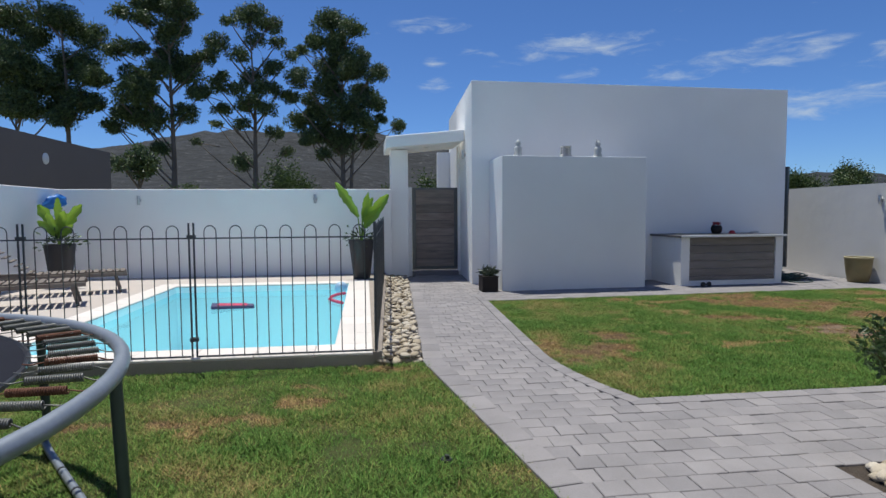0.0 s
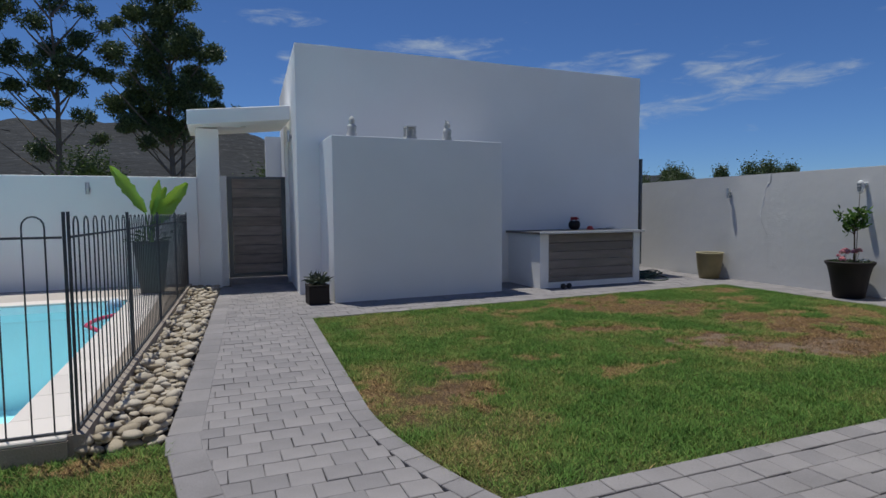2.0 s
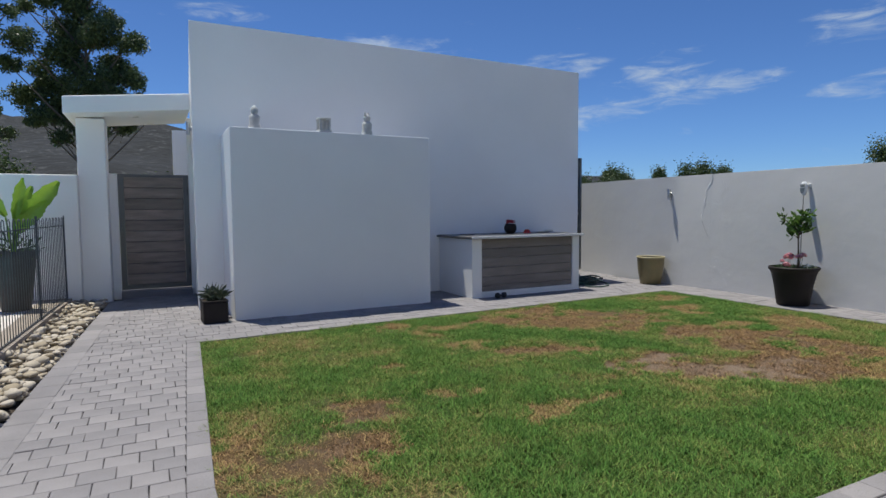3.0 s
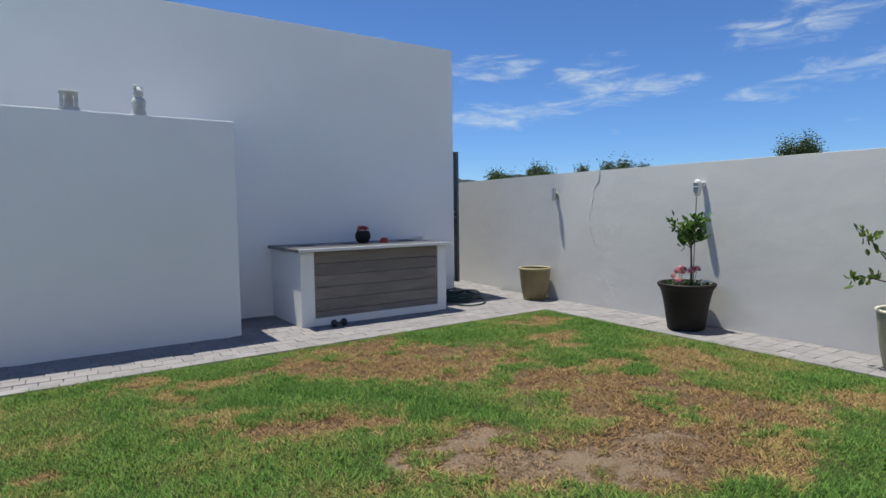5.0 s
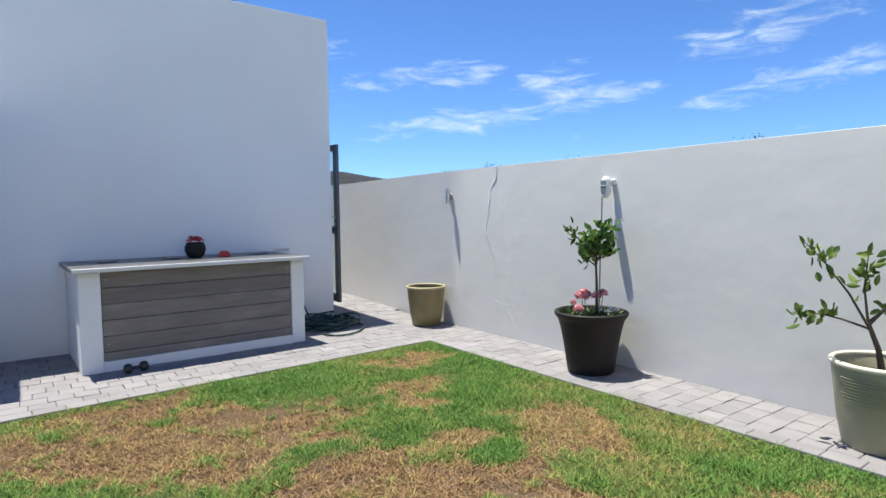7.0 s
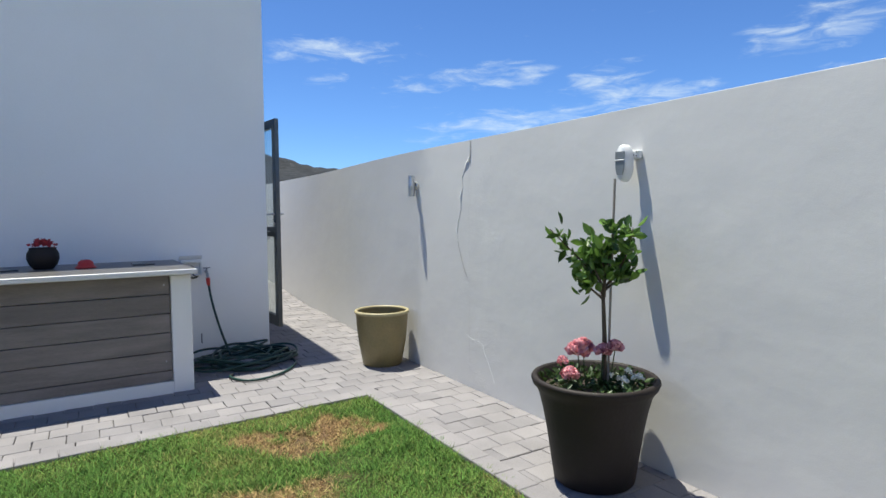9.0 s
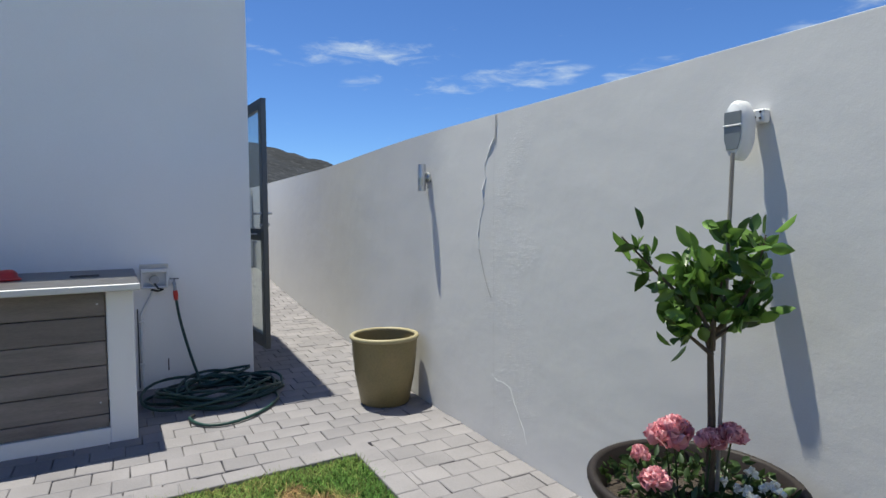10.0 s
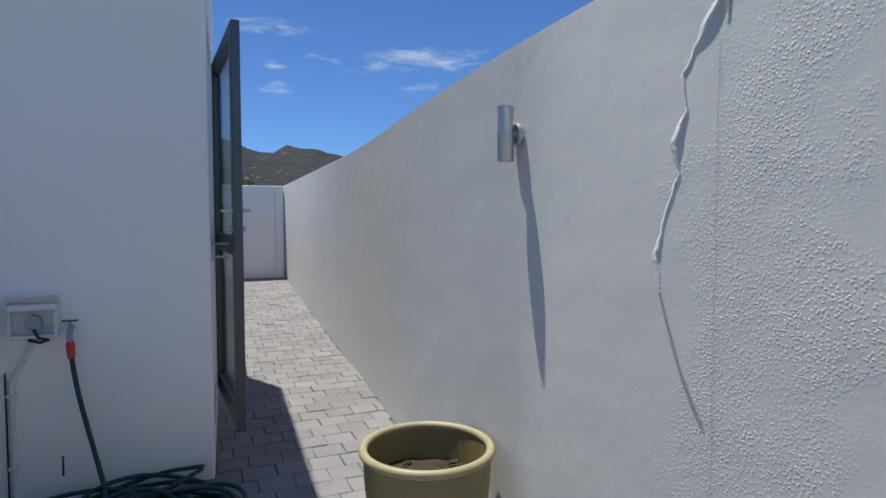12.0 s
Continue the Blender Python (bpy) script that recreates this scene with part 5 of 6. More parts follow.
def hose():
    h = thing("garden_hose", FRONT, "dark green garden hose coiled on the paving", "hose")
    pts = [(7.896, 10.262, 0.74), (7.896, 10.263, 0.69), (7.92, 10.25, 0.52), (7.97, 10.22, 0.30), (8.02, 10.16, 0.12), (8.06, 10.05, 0.05)]
    rs = random.Random(8)
    cx, cy = 8.13, 9.93
    n = 11 * 24
    for i in range(n):
        lap = i / 24
        a = 2 * math.pi * lap + 0.8
        w = 0.75 + 0.25 * math.sin(lap * 2.1 + 0.5)
        rx, ry = 0.46 * w, 0.37 * (0.72 + 0.28 * math.cos(lap * 1.7))
        ox, oy = 0.05 * math.sin(lap * 3.3), 0.03 * math.cos(lap * 2.7)
        z = 0.014 + 0.018 * min(5.0, 10 - lap if lap < 10 else 0) * (0.6 + 0.4 * math.sin(a * 2 + lap))
        pts.append((cx + ox + rx * math.cos(a), cy + oy + ry * math.sin(a), max(0.013, z)))
    pts += [(8.50, 9.72, 0.013), (8.36, 9.42, 0.013), (8.14, 9.26, 0.013), (7.98, 9.27, 0.013), (7.90, 9.38, 0.013), (7.88, 9.50, 0.02), (7.87, 9.58, 0.03)]
    sm = []
    for i in range(1, len(pts) - 2):
        for k in range(3):
            t = k / 3
            p0, p1, p2, p3 = (Vector(q) for q in pts[i - 1:i + 3])
            sm.append(0.5 * ((2 * p1) + (p2 - p0) * t + (2 * p0 - 5 * p1 + 4 * p2 - p3) * t * t + (3 * p1 - p0 - 3 * p2 + p3) * t ** 3))
    part("hose_pipe", tube(bmesh.new(), sm, 0.0105, 8), HOSE, h, smooth=70)
    part("hose_end", tube(bmesh.new(), [sm[-1], sm[-1] + Vector((0.03, 0.03, 0.004))], 0.012, 8), BLACKPLASTIC, h)


hose()

# ---- open glazed door ----
door = thing("glazed_door", pose(8.545, 11.275, 0, 0, 0, -85.7), "open grey aluminium glazed door held back on its hook", "door")
DW, D0, D1 = 0.935, 0.185, 2.285
bm = bmesh.new()
box(bm, 0.0, 0.075, -0.022, 0.022, D0, D1, bevel=0.003)
part("stile", bm, STEEL, door)
part("stile", boxm(DW - 0.085, DW, -0.022, 0.022, D0, D1, bevel=0.003), STEEL, door)
part("rail", boxm(0.075, DW - 0.085, -0.022, 0.022, D1 - 0.085, D1, bevel=0.003), STEEL, door)
part("rail", boxm(0.075, DW - 0.085, -0.022, 0.022, D0, D0 + 0.11, bevel=0.003), STEEL, door)
part("rail", boxm(0.075, DW - 0.085, -0.022, 0.022, 1.10, 1.20, bevel=0.003), STEEL, door)
for z0, z1 in ((D0 + 0.11, 1.10), (1.20, D1 - 0.085)):
    pn = part("pane", boxm(0.075, DW - 0.085, -0.003, 0.003, z0, z1), GLASS, door, "clear glass pane")
    pn.visible_shadow = False
for s in (-1, 1):
    hd = part("handle", tube(bmesh.new(), [(DW - 0.04, s * 0.022, 1.33), (DW - 0.04, s * 0.06, 1.33), (DW - 0.15, s * 0.065, 1.33)], 0.009, 8), BRUSHED, door, "steel lever handle")
    part("cylinder", tube(bmesh.new(), [(DW - 0.04, s * 0.022, 1.235), (DW - 0.04, s * 0.04, 1.235)], 0.014, 12), BRUSHED, door)
hook = thing("door_hook", pose(8.490, 10.55, 1.12), "steel stay hook fixing the door to the wall", "hook")
for z in (-0.035, 0.035):
    part("bar", tube(bmesh.new(), [(-0.002, 0, z), (0.09, -0.01, z)], 0.006, 8), BRUSHED, hook)
part("plate", boxm(-0.003, 0.006, -0.03, 0.03, -0.06, 0.06, bevel=0.002), BRUSHED, hook)

# ---- crack in the garden wall ----
def crack():
    c = thing("wall_crack", pose(WALL_X, 0, 0), "peeling crack in the white plaster, running down the wall", "crack", kind="structure")
    line = [(8.11, 1.74), (8.16, 1.68), (8.21, 1.60), (8.20, 1.52), (8.23, 1.45), (8.22, 1.38), (8.26, 1.28), (8.28, 1.20), (8.27, 1.10)]
    bm = bmesh.new()
    rows = []
    rs = random.Random(3)
    fine = []
    for (y0, z0), (y1, z1) in zip(line, line[1:]):
        for k in range(5):
            t = k / 5
            fine.append((y0 + (y1 - y0) * t + rs.uniform(-0.004, 0.004), z0 + (z1 - z0) * t))
    for i, (y, z) in enumerate(fine):
        s = i / len(fine)
        lift = (0.002 + 0.0035 * max(0.0, math.sin(s * 15.0 + 0.6))) * (1 if s < 0.8 else (1 - s) / 0.2)
        w = 0.012 + 0.016 * max(0.0, math.sin(s * 15.0 + 0.6))
        rows.append([bm.verts.new((0.004, y + w, z)), bm.verts.new((-lift * 0.62, y + w * 0.35, z)), bm.verts.new((-lift, y - 0.001, z)), bm.verts.new((0.004, y - 0.005, z))])
    for a, b in zip(rows, rows[1:]):
        for k in range(3):
            bm.faces.new((a[k], a[k + 1], b[k + 1], b[k]))
    part("lifted_edge", bm, EXPOSED, c, smooth=50)
    bm = bmesh.new()
    for (y0, z0), (y1, z1) in (((8.09, 1.862), (8.095, 1.80)), ((8.095, 1.80), (8.10, 1.70))):
        vs = [bm.verts.new(p) for p in ((-0.003, y0 - 0.006, z0), (-0.003, y0 + 0.006, z0), (-0.003, y1 + 0.004, z1), (-0.003, y1 - 0.004, z1))]
        bm.faces.new(vs)
    # lower end: grey strips painting the shadow under the crack's step
    shade_tail = [(8.272, 1.11), (8.25, 1.05), (8.222, 0.98), (8.20, 0.93), (8.165, 0.87), (8.14, 0.835)]
    for (y0, z0), (y1, z1) in zip(shade_tail, shade_tail[1:]):
        bm.faces.new([bm.verts.new(p) for p in ((-0.002, y0 - 0.006, z0), (-0.002, y0 + 0.003, z0), (-0.002, y1 + 0.003, z1), (-0.002, y1 - 0.006, z1))])
    for z in np.arange(0.1, 1.65, 0.05):
        y = 8.115 + 0.002 * math.sin(z * 31)
        vs = [bm.verts.new(p) for p in ((-0.0015, y - 0.0006, z), (-0.0015, y + 0.0006, z), (-0.0015, y + 0.0006, z + 0.05), (-0.0015, y - 0.0006, z + 0.05))]
        bm.faces.new(vs)
    part("gap", bm, CRACKDARK, c)
    low = [(8.14, 0.40), (8.08, 0.37), (8.02, 0.375), (7.95, 0.36), (7.92, 0.30), (7.88, 0.24), (7.83, 0.17), (7.80, 0.10)]
    bm = bmesh.new()
    rows = [[bm.verts.new((0.001, y + 0.003, z + 0.003)), bm.verts.new((-0.001, y, z)), bm.verts.new((0.001, y - 0.003, z - 0.003))] for y, z in low]
    for a, b in zip(rows, rows[1:]):
        for k in range(2):
            bm.faces.new((a[k], a[k + 1], b[k + 1], b[k]))
    part("lifted_edge", bm, EXPOSED, c)


crack()

# ---- small things ----
spk = thing("sprinkler_head", pose(0.264, 2.376, -0.03), "small black sprinkler head sunk in the lawn", "sprinkler")
part("collar", lathe(bmesh.new(), [(0.012, 0.0), (0.032, 0.0), (0.034, 0.034), (0.028, 0.040), (0.016, 0.036), (0.012, 0.0)], 16), BLACKPLASTIC, spk, smooth=40)
part("riser", tube(bmesh.new(), [(0, 0, 0.0), (0.004, 0, 0.055)], 0.013, 10), BLACKPLASTIC, spk)
fp = thing("flower_pot", FRONT @ pose(6.66, 9.95, 0.926), "round brown pot of dark red flowers on the counter", "plant pot")
part("body", lathe(bmesh.new(), [(0, 0), (0.062, 0), (0.09, 0.033), (0.106, 0.08), (0.102, 0.122), (0.086, 0.15), (0.089, 0.162), (0.077, 0.16), (0.072, 0.135), (0, 0.135)], 28), BROWNPOT, fp, smooth=45)
rs = np.random.RandomState(6)
fl = thing("potted_flowers", FRONT @ pose(6.66, 9.95, 1.062), "clump of dark red flowers in the brown pot", "flowers")
n = 160
for a in range(7):
    k = 22
    mid = [0.045 * math.cos(a * 1.05) * (a > 0), 0.045 * math.sin(a * 1.05) * (a > 0), 0.045 + 0.012 * (a % 3)]
    leaves_mesh("bloom", rs.normal(size=(k, 3)) * [0.014, 0.014, 0.008] + mid, lean_dirs(k, 0.5, 6 + a), rs.uniform(0.02, 0.035, k), rs.uniform(0.015, 0.025, k), REDPETAL, fl)
bm = bmesh.new()
lathe(bm, [(0.07, 0), (0.074, 0.006), (0.062, 0.014), (0.055, 0.02), (0.05, 0.045), (0.03, 0.062), (0, 0.066)], 24)
whole("cap", bm, REDPLASTIC, "red cap lying on the counter", "cap", smooth=45, m=FRONT @ pose(6.93, 9.85, 0.926, 0, 0, 30))

db = thing("dumbbell", FRONT @ pose(5.91, 9.12, 0.045, 0, 0, 8), "small grey dumbbell lying at the counter's foot", "dumbbell")
for s in (-1, 1):
    bm = bmesh.new()
    lathe(bm, [(0, -0.03), (0.03, -0.03), (0.042, -0.018), (0.045, 0), (0.042, 0.018), (0.03, 0.03), (0, 0.03)], 12)
    bmesh.ops.rotate(bm, matrix=Euler((0, radians(90), 0)).to_matrix(), verts=bm.verts)
    bmesh.ops.translate(bm, vec=(s * 0.065, 0, 0), verts=bm.verts)
    part("weight", bm, BLACKPLASTIC, db, smooth=40)
part("grip", tube(bmesh.new(), [(-0.05, 0, 0), (0.05, 0, 0)], 0.014, 10), BLACKPLASTIC, db)


def figure(x, w, profile, label, ears=False):
    bm = bmesh.new()
    lathe(bm, profile, 24)
    if ears:
        blob(bm, (-0.035, 0, 0.25), 0.022, 1, (0.8, 0.7, 1.6))
        blob(bm, (0.035, 0, 0.25), 0.022, 1, (0.8, 0.7, 1.6))
    for v in bm.verts:
        v.co += v.co.normalized() * 0.008 * noise.noise(v.co * 28 + Vector((x, 0, 0)))
    return whole("garden_figurine", bm, STATUE, label, "figurine", "figurines on the block", smooth=60, m=pose(x, 9.19, 2.345, 0, 0, 10 * x) @ Matrix.Diagonal((1.08, 1.08, 1.08, 1)))


FIG = [(0, 0), (0.065, 0), (0.068, 0.03), (0.055, 0.06), (0.06, 0.10), (0.064, 0.13), (0.045, 0.155), (0.03, 0.165), (0.042, 0.19), (0.044, 0.215), (0.03, 0.24), (0.012, 0.26), (0, 0.265)]
figure(2.50, 0, FIG, "small grey stone seated figure on the block")
figure(3.96, 0, FIG, "small white stone owl-like figure on the block", ears=True)
lan = thing("stone_lantern", pose(3.37, 9.20, 2.345), "small white square stone lantern on the block", "lantern")
for a in ((-0.075, -0.045), (0.045, 0.075)):
    for b in ((-0.075, -0.045), (0.045, 0.075)):
        part("corner_post", boxm(a[0], a[1], b[0], b[1], 0.03, 0.16, bevel=0.004), STATUE, lan)
part("base", boxm(-0.085, 0.085, -0.085, 0.085, 0, 0.03, bevel=0.006), STATUE, lan)
part("top_ring", boxm(-0.08, 0.08, -0.08, 0.08, 0.16, 0.185, bevel=0.006), STATUE, lan)
part("core", lathe(bmesh.new(), [(0, 0.03), (0.04, 0.03), (0.045, 0.1), (0.03, 0.155), (0, 0.16)], 16), STATUE, lan, smooth=50)

# things in the pool
bd = bmesh.new()
box(bd, -0.30, 0.30, -0.19, 0.19, 0, 0.045, bevel=0.018, segs=2)
for v in bd.verts:
    if v.co.x > 0:
        v.co.y *= 1 - 0.55 * (v.co.x / 0.30) ** 2
board = thing("bodyboard", pose(-2.12, 8.1, -0.015, 0, 3, 12), "dark blue and pink bodyboard floating in the pool", "bodyboard")
part("body", bd, NAVYFOAM, board)
part("deck_pad", boxm(-0.22, 0.20, -0.10, 0.10, 0.046, 0.052, bevel=0.003), PINKFOAM, board, "pink deck panel")
noodle = thing("pool_noodle", pose(-0.62, 8.45, 0.0), "bent red foam noodle floating at the pool edge", "pool noodle")
part("foam", tube(bmesh.new(), [(0.10, 0.75, 0.01), (-0.02, 0.6, 0.012), (-0.10, 0.35, 0.015), (-0.12, 0.05, 0.015), (0.02, -0.25, 0.015), (0.10, -0.42, 0.02)], 0.024, 10), PINKFOAM, noodle, smooth=60)
ball = bmesh.new()
blob(ball, (0, 0, 0), 0.11, 3)
whole("beach_ball", ball, mat("ball_skin", (0.62, 0.72, 0.80), 0.4, var=0.1, scale=9, tint=(0.10, 0.30, 0.60)), "blue and white ball by the pool edge", "ball", smooth=180, m=pose(-0.60, 9.55, 0.06))


def lounger(x, y, turn):
    l = thing("sun_lounger", pose(x, y, DZ, 0, 0, turn), "grey weathered timber slatted sun lounger", "sun lounger", "sun loungers")
    for s in (-0.29, 0.29):
        part("side_rail", boxm(-0.95, 0.95, s - 0.02, s + 0.02, 0.27, 0.33, bevel=0.004), TEAK, l)
    for i in range(13):
        part("slat", boxm(-0.28 + i * 0.095, -0.21 + i * 0.095, -0.27, 0.27, 0.332, 0.352, bevel=0.003), TEAK, l)
    for i in range(7):
        x0 = -0.36 - i * 0.075
        z0 = 0.36 + i * 0.062
        part("back_slat", boxm(x0 - 0.03, x0 + 0.03, -0.27, 0.27, z0, z0 + 0.02, bevel=0.003), TEAK, l)
    for px in (-0.75, 0.78):
        for s in (-0.26, 0.26):
            bm = tube(bmesh.new(), [(px, s, 0.28), (px + (0.07 if px > 0 else -0.07), s, 0.0)], 0.03, 4)
            part("leg", bm, TEAK, l)
    return l


lounger(-5.0, 9.15, 22)
lounger(-5.0, 7.75, 22)

# planted bed in the paving
bed = thing("pebble_bed", pose(2.76, 1.58, 0), "square pebble bed left open in the paving", "planting bed", kind="structure")
part("bed_soil", boxm(-0.45, 0.45, -0.42, 0.42, -0.03, -0.015), SOIL, bed)
shrub = thing("shrub", pose(2.52, 1.70, 0), "dark green small-leaved shrub in the pebble bed", "shrub")
rs = np.random.RandomState(15)
part("stem", tube(bmesh.new(), [(0, 0, -0.02), (0.01, 0, 0.2), (0, 0.02, 0.62)], [0.016, 0.012, 0.008], 8), TWIG, shrub)
cs, ds = [], []
for i in range(26):
    a, e = rs.uniform(0, 6.28), rs.uniform(-0.35, 1.2)
    r = rs.uniform(0.18, 0.36)
    tip = Vector((math.cos(a) * math.cos(e) * r, math.sin(a) * math.cos(e) * r, 0.64 + math.sin(e) * r * 0.9))
    part("twig", tube(bmesh.new(), [(0, 0, 0.2 + 0.2 * rs.rand()), tip * 0.6 + Vector((0, 0, 0.15)), tip], [0.005, 0.004, 0.002], 5), TWIG, shrub)
    for _ in range(46):
        s = rs.uniform(0.5, 1.05)
        cs.append(Vector((tip.x * s, tip.y * s, 0.5 + (tip.z - 0.5) * s)) + Vector(rs.normal(size=3) * 0.035))
        ds.append(Vector(rs.normal(size=3)) + Vector((tip.x, tip.y, 0.3)))
leaves_mesh("foliage", cs, ds, rs.uniform(0.03, 0.055, len(cs)), rs.uniform(0.016, 0.026, len(cs)), SHRUB, shrub)


# ---- distance ----
house = thing("neighbour_house", pose(0, 0, 0), "taupe rendered house wall beyond the boundary", "house")
part("wall", boxm(-16.0, -9.0, 2.0, 21.1, -0.1, 3.55), TAUPE, house)
bm = bmesh.new()
lathe(bm, [(0, 0.05), (0.1, 0.045), (0.155, 0.02), (0.16, 0.0)], 28)
bmesh.ops.rotate(bm, matrix=Euler((0, radians(90), 0)).to_matrix(), verts=bm.verts)
bmesh.ops.translate(bm, vec=(-9.0, 16.9, 2.95), verts=bm.verts)
part("round_light", bm, WHITEPLASTIC, house, "round white wall light", smooth=50)


def gum_tree(x, y, height, crown_lo, clumps, label, seed, leaf=0.19, per=520, twin=False, mat_=None):
    """A gum: a bare tapering trunk, rising limbs and separate rounded clumps of hanging leaves."""
    rs = np.random.RandomState(seed)
    t = thing("gum_tree", pose(x, y, -0.1), label, "tree", "gum trees")
    trunk = [(0, 0, 0), (0.08 * rs.normal(), 0.05, height * 0.3), (0.15 * rs.normal(), 0.1, height * 0.6), (0.1 * rs.normal(), 0, height * 0.9)]
    part("trunk", tube(bmesh.new(), trunk, [0.17 + 0.006 * height, 0.15, 0.09, 0.03], 10), BARK, t, smooth=60)
    if twin:
        part("trunk", tube(bmesh.new(), [(0.45, 0.1, 0), (0.6, 0.1, height * 0.3), (1.0, 0, height * 0.65)], [0.15, 0.12, 0.04], 8), BARK, t, smooth=60)
    cs, ds = [], []
    for cx, cz, r in clumps:
        cy = rs.uniform(-1, 1) * max(0.5, r)
        z_from = max(crown_lo * 0.6, cz - abs(cx) * 0.9 - 0.8)
        part("limb", tube(bmesh.new(), [(0, 0, z_from), (cx * 0.5, cy * 0.5, (z_from + cz) / 2 - 0.1), (cx, cy, cz)], [0.07, 0.05, 0.02], 6), BARK, t)
        for _ in range(5):
            q = Vector((cx, cy, cz)) + Vector(rs.normal(size=3)) * r * 0.55
            part("twig", tube(bmesh.new(), [(cx * 0.6, cy * 0.6, cz - r * 0.9), (cx, cy, cz - r * 0.2), q], [0.03, 0.02, 0.008], 5), BARK, t)
        n = int(per * 2.0 * r * r)
        for _ in range(9):
            off = rs.normal(size=3)
            off *= r * 0.55 / np.linalg.norm(off)
            k = n // 8
            p = rs.normal(size=(k, 3))
            p /= np.linalg.norm(p, axis=1, keepdims=True) / (rs.uniform(0, 1, (k, 1)) ** 0.33)
            size = r * rs.uniform(0.40, 0.64)
            cs.append(p * [size, size, size * 0.75] + [cx + off[0], cy + off[1], cz + off[2] * 0.75])
            dd = rs.normal(size=(k, 3))
            dd[:, 2] -= 0.4
            ds.append(dd)
    cs, ds = np.concatenate(cs), np.concatenate(ds)
    leaves_mesh("crown", cs, ds, rs.uniform(0.7, 1.3, len(cs)) * leaf, rs.uniform(0.3, 0.5, len(cs)) * leaf, mat_ or GUM, t)
    return t


def at_bearing(deg, dist):
    return -0.16 + dist * math.sin(radians(deg)), -0.71 + dist * math.cos(radians(deg))


# each crown's clumps: offset from the trunk, height, radius
GUM_CLUMPS = {
    "low": [(-0.2, 12.1, 1.07), (0.8, 11.1, 0.92), (-0.8, 10.3, 1.34), (0.4, 9.4, 1.34), (1.6, 8.6, 1.00), (-0.6, 8.2, 1.34), (2.0, 7.4, 0.69), (0.8, 7.4, 1.07), (-2.0, 10.7, 1.38), (-1.8, 8.4, 1.46)],
    "narrow": [(-0.6, 15.6, 1.23), (0.3, 14.6, 1.00), (-2.4, 14.3, 0.54), (-0.6, 12.7, 1.30), (1.0, 11.9, 0.96), (0.2, 10.5, 1.23), (1.2, 9.4, 0.77), (-0.6, 8.6, 0.92), (0.8, 7.9, 1.00), (0.0, 7.0, 0.77)],
    "tiered": [(-0.6, 15.4, 1.38), (-1.5, 14.6, 0.77), (0.7, 14.3, 0.96), (1.5, 13.7, 0.50), (-2.4, 13.5, 0.58), (-0.0, 12.9, 1.15), (-1.2, 13.2, 0.69), (-3.1, 11.7, 0.73), (-1.7, 11.6, 0.65), (2.1, 11.4, 0.65), (-0.0, 11.3, 1.00), (0.9, 10.5, 1.07), (-0.5, 10.3, 0.77), (-2.2, 10.0, 1.07), (-3.8, 9.6, 0.77), (-1.5, 8.9, 1.15), (1.7, 9.0, 0.77), (-4.5, 8.4, 0.42), (-2.4, 7.9, 1.23), (-1.1, 7.4, 0.92), (0.8, 7.8, 0.77), (-3.4, 7.0, 0.61), (-0.6, 5.6, 0.54)],
    "airy": [(-0.4, 14.5, 1.15), (1.0, 13.9, 0.84), (-1.4, 13.9, 0.46), (-2.0, 12.4, 0.73), (0.0, 12.9, 0.65), (1.6, 12.7, 0.50), (2.4, 11.8, 0.46), (-0.8, 11.5, 0.65), (1.2, 11.1, 0.69), (-0.2, 10.5, 0.81), (-1.8, 10.3, 0.46), (-2.3, 9.8, 0.65), (-3.1, 9.2, 0.46), (0.8, 9.8, 0.77), (-1.0, 9.5, 0.58), (1.6, 9.4, 0.46), (-0.2, 8.6, 0.84), (-2.0, 8.2, 0.61), (1.0, 8.2, 0.65), (-2.5, 7.4, 0.38), (-0.8, 7.3, 0.54), (-3.7, 6.2, 0.31), (1.2, 6.9, 0.58), (2.0, 5.6, 0.46), (-0.8, 4.9, 0.69)],
    "broad": [(-0.6, 14.1, 1.23), (0.9, 13.7, 0.77), (-1.8, 12.7, 0.77), (-0.2, 12.6, 1.15), (1.4, 12.3, 0.61), (-0.8, 11.4, 1.00), (0.7, 11.1, 1.00), (-2.6, 12.3, 0.46), (2.2, 10.7, 0.81), (-2.7, 10.3, 0.77), (-1.0, 10.0, 1.15), (1.4, 9.6, 1.00), (-3.4, 9.2, 0.54), (-1.8, 8.9, 1.04), (0.3, 8.5, 1.23), (2.2, 8.8, 0.73), (-2.9, 7.8, 0.81), (-1.2, 7.4, 1.15), (1.4, 7.4, 0.92), (2.7, 7.9, 0.42), (3.6, 7.4, 0.54), (-2.2, 6.4, 0.65), (-0.1, 6.2, 1.07), (1.8, 6.5, 0.65), (-1.2, 5.5, 0.50)],
}
GUMS = [(-28.4, 44, "low", 9.0, 3.0, 1, 900), (-25.0, 42, "narrow", 15.4, 4.5, 2, 900), (-17.3, 40, "tiered", 15.4, 5.2, 3, 820), (-10.2, 40, "airy", 14.3, 5.0, 4, 620), (-2.1, 40, "broad", 13.9, 4.6, 5, 860)]
for b, dist, shape, h, lo, seed, per in GUMS:
    x, y = at_bearing(b, dist)
    gum_tree(x, y, h, lo, [(cx * dist / 40, cz * dist / 40, r * dist / 40 * 1.22) for cx, cz, r in GUM_CLUMPS[shape]], "tall gum tree with dark separate leaf clumps", seed, twin=(shape == "broad"), per=per)
x, y = at_bearing(-19.9, 33)
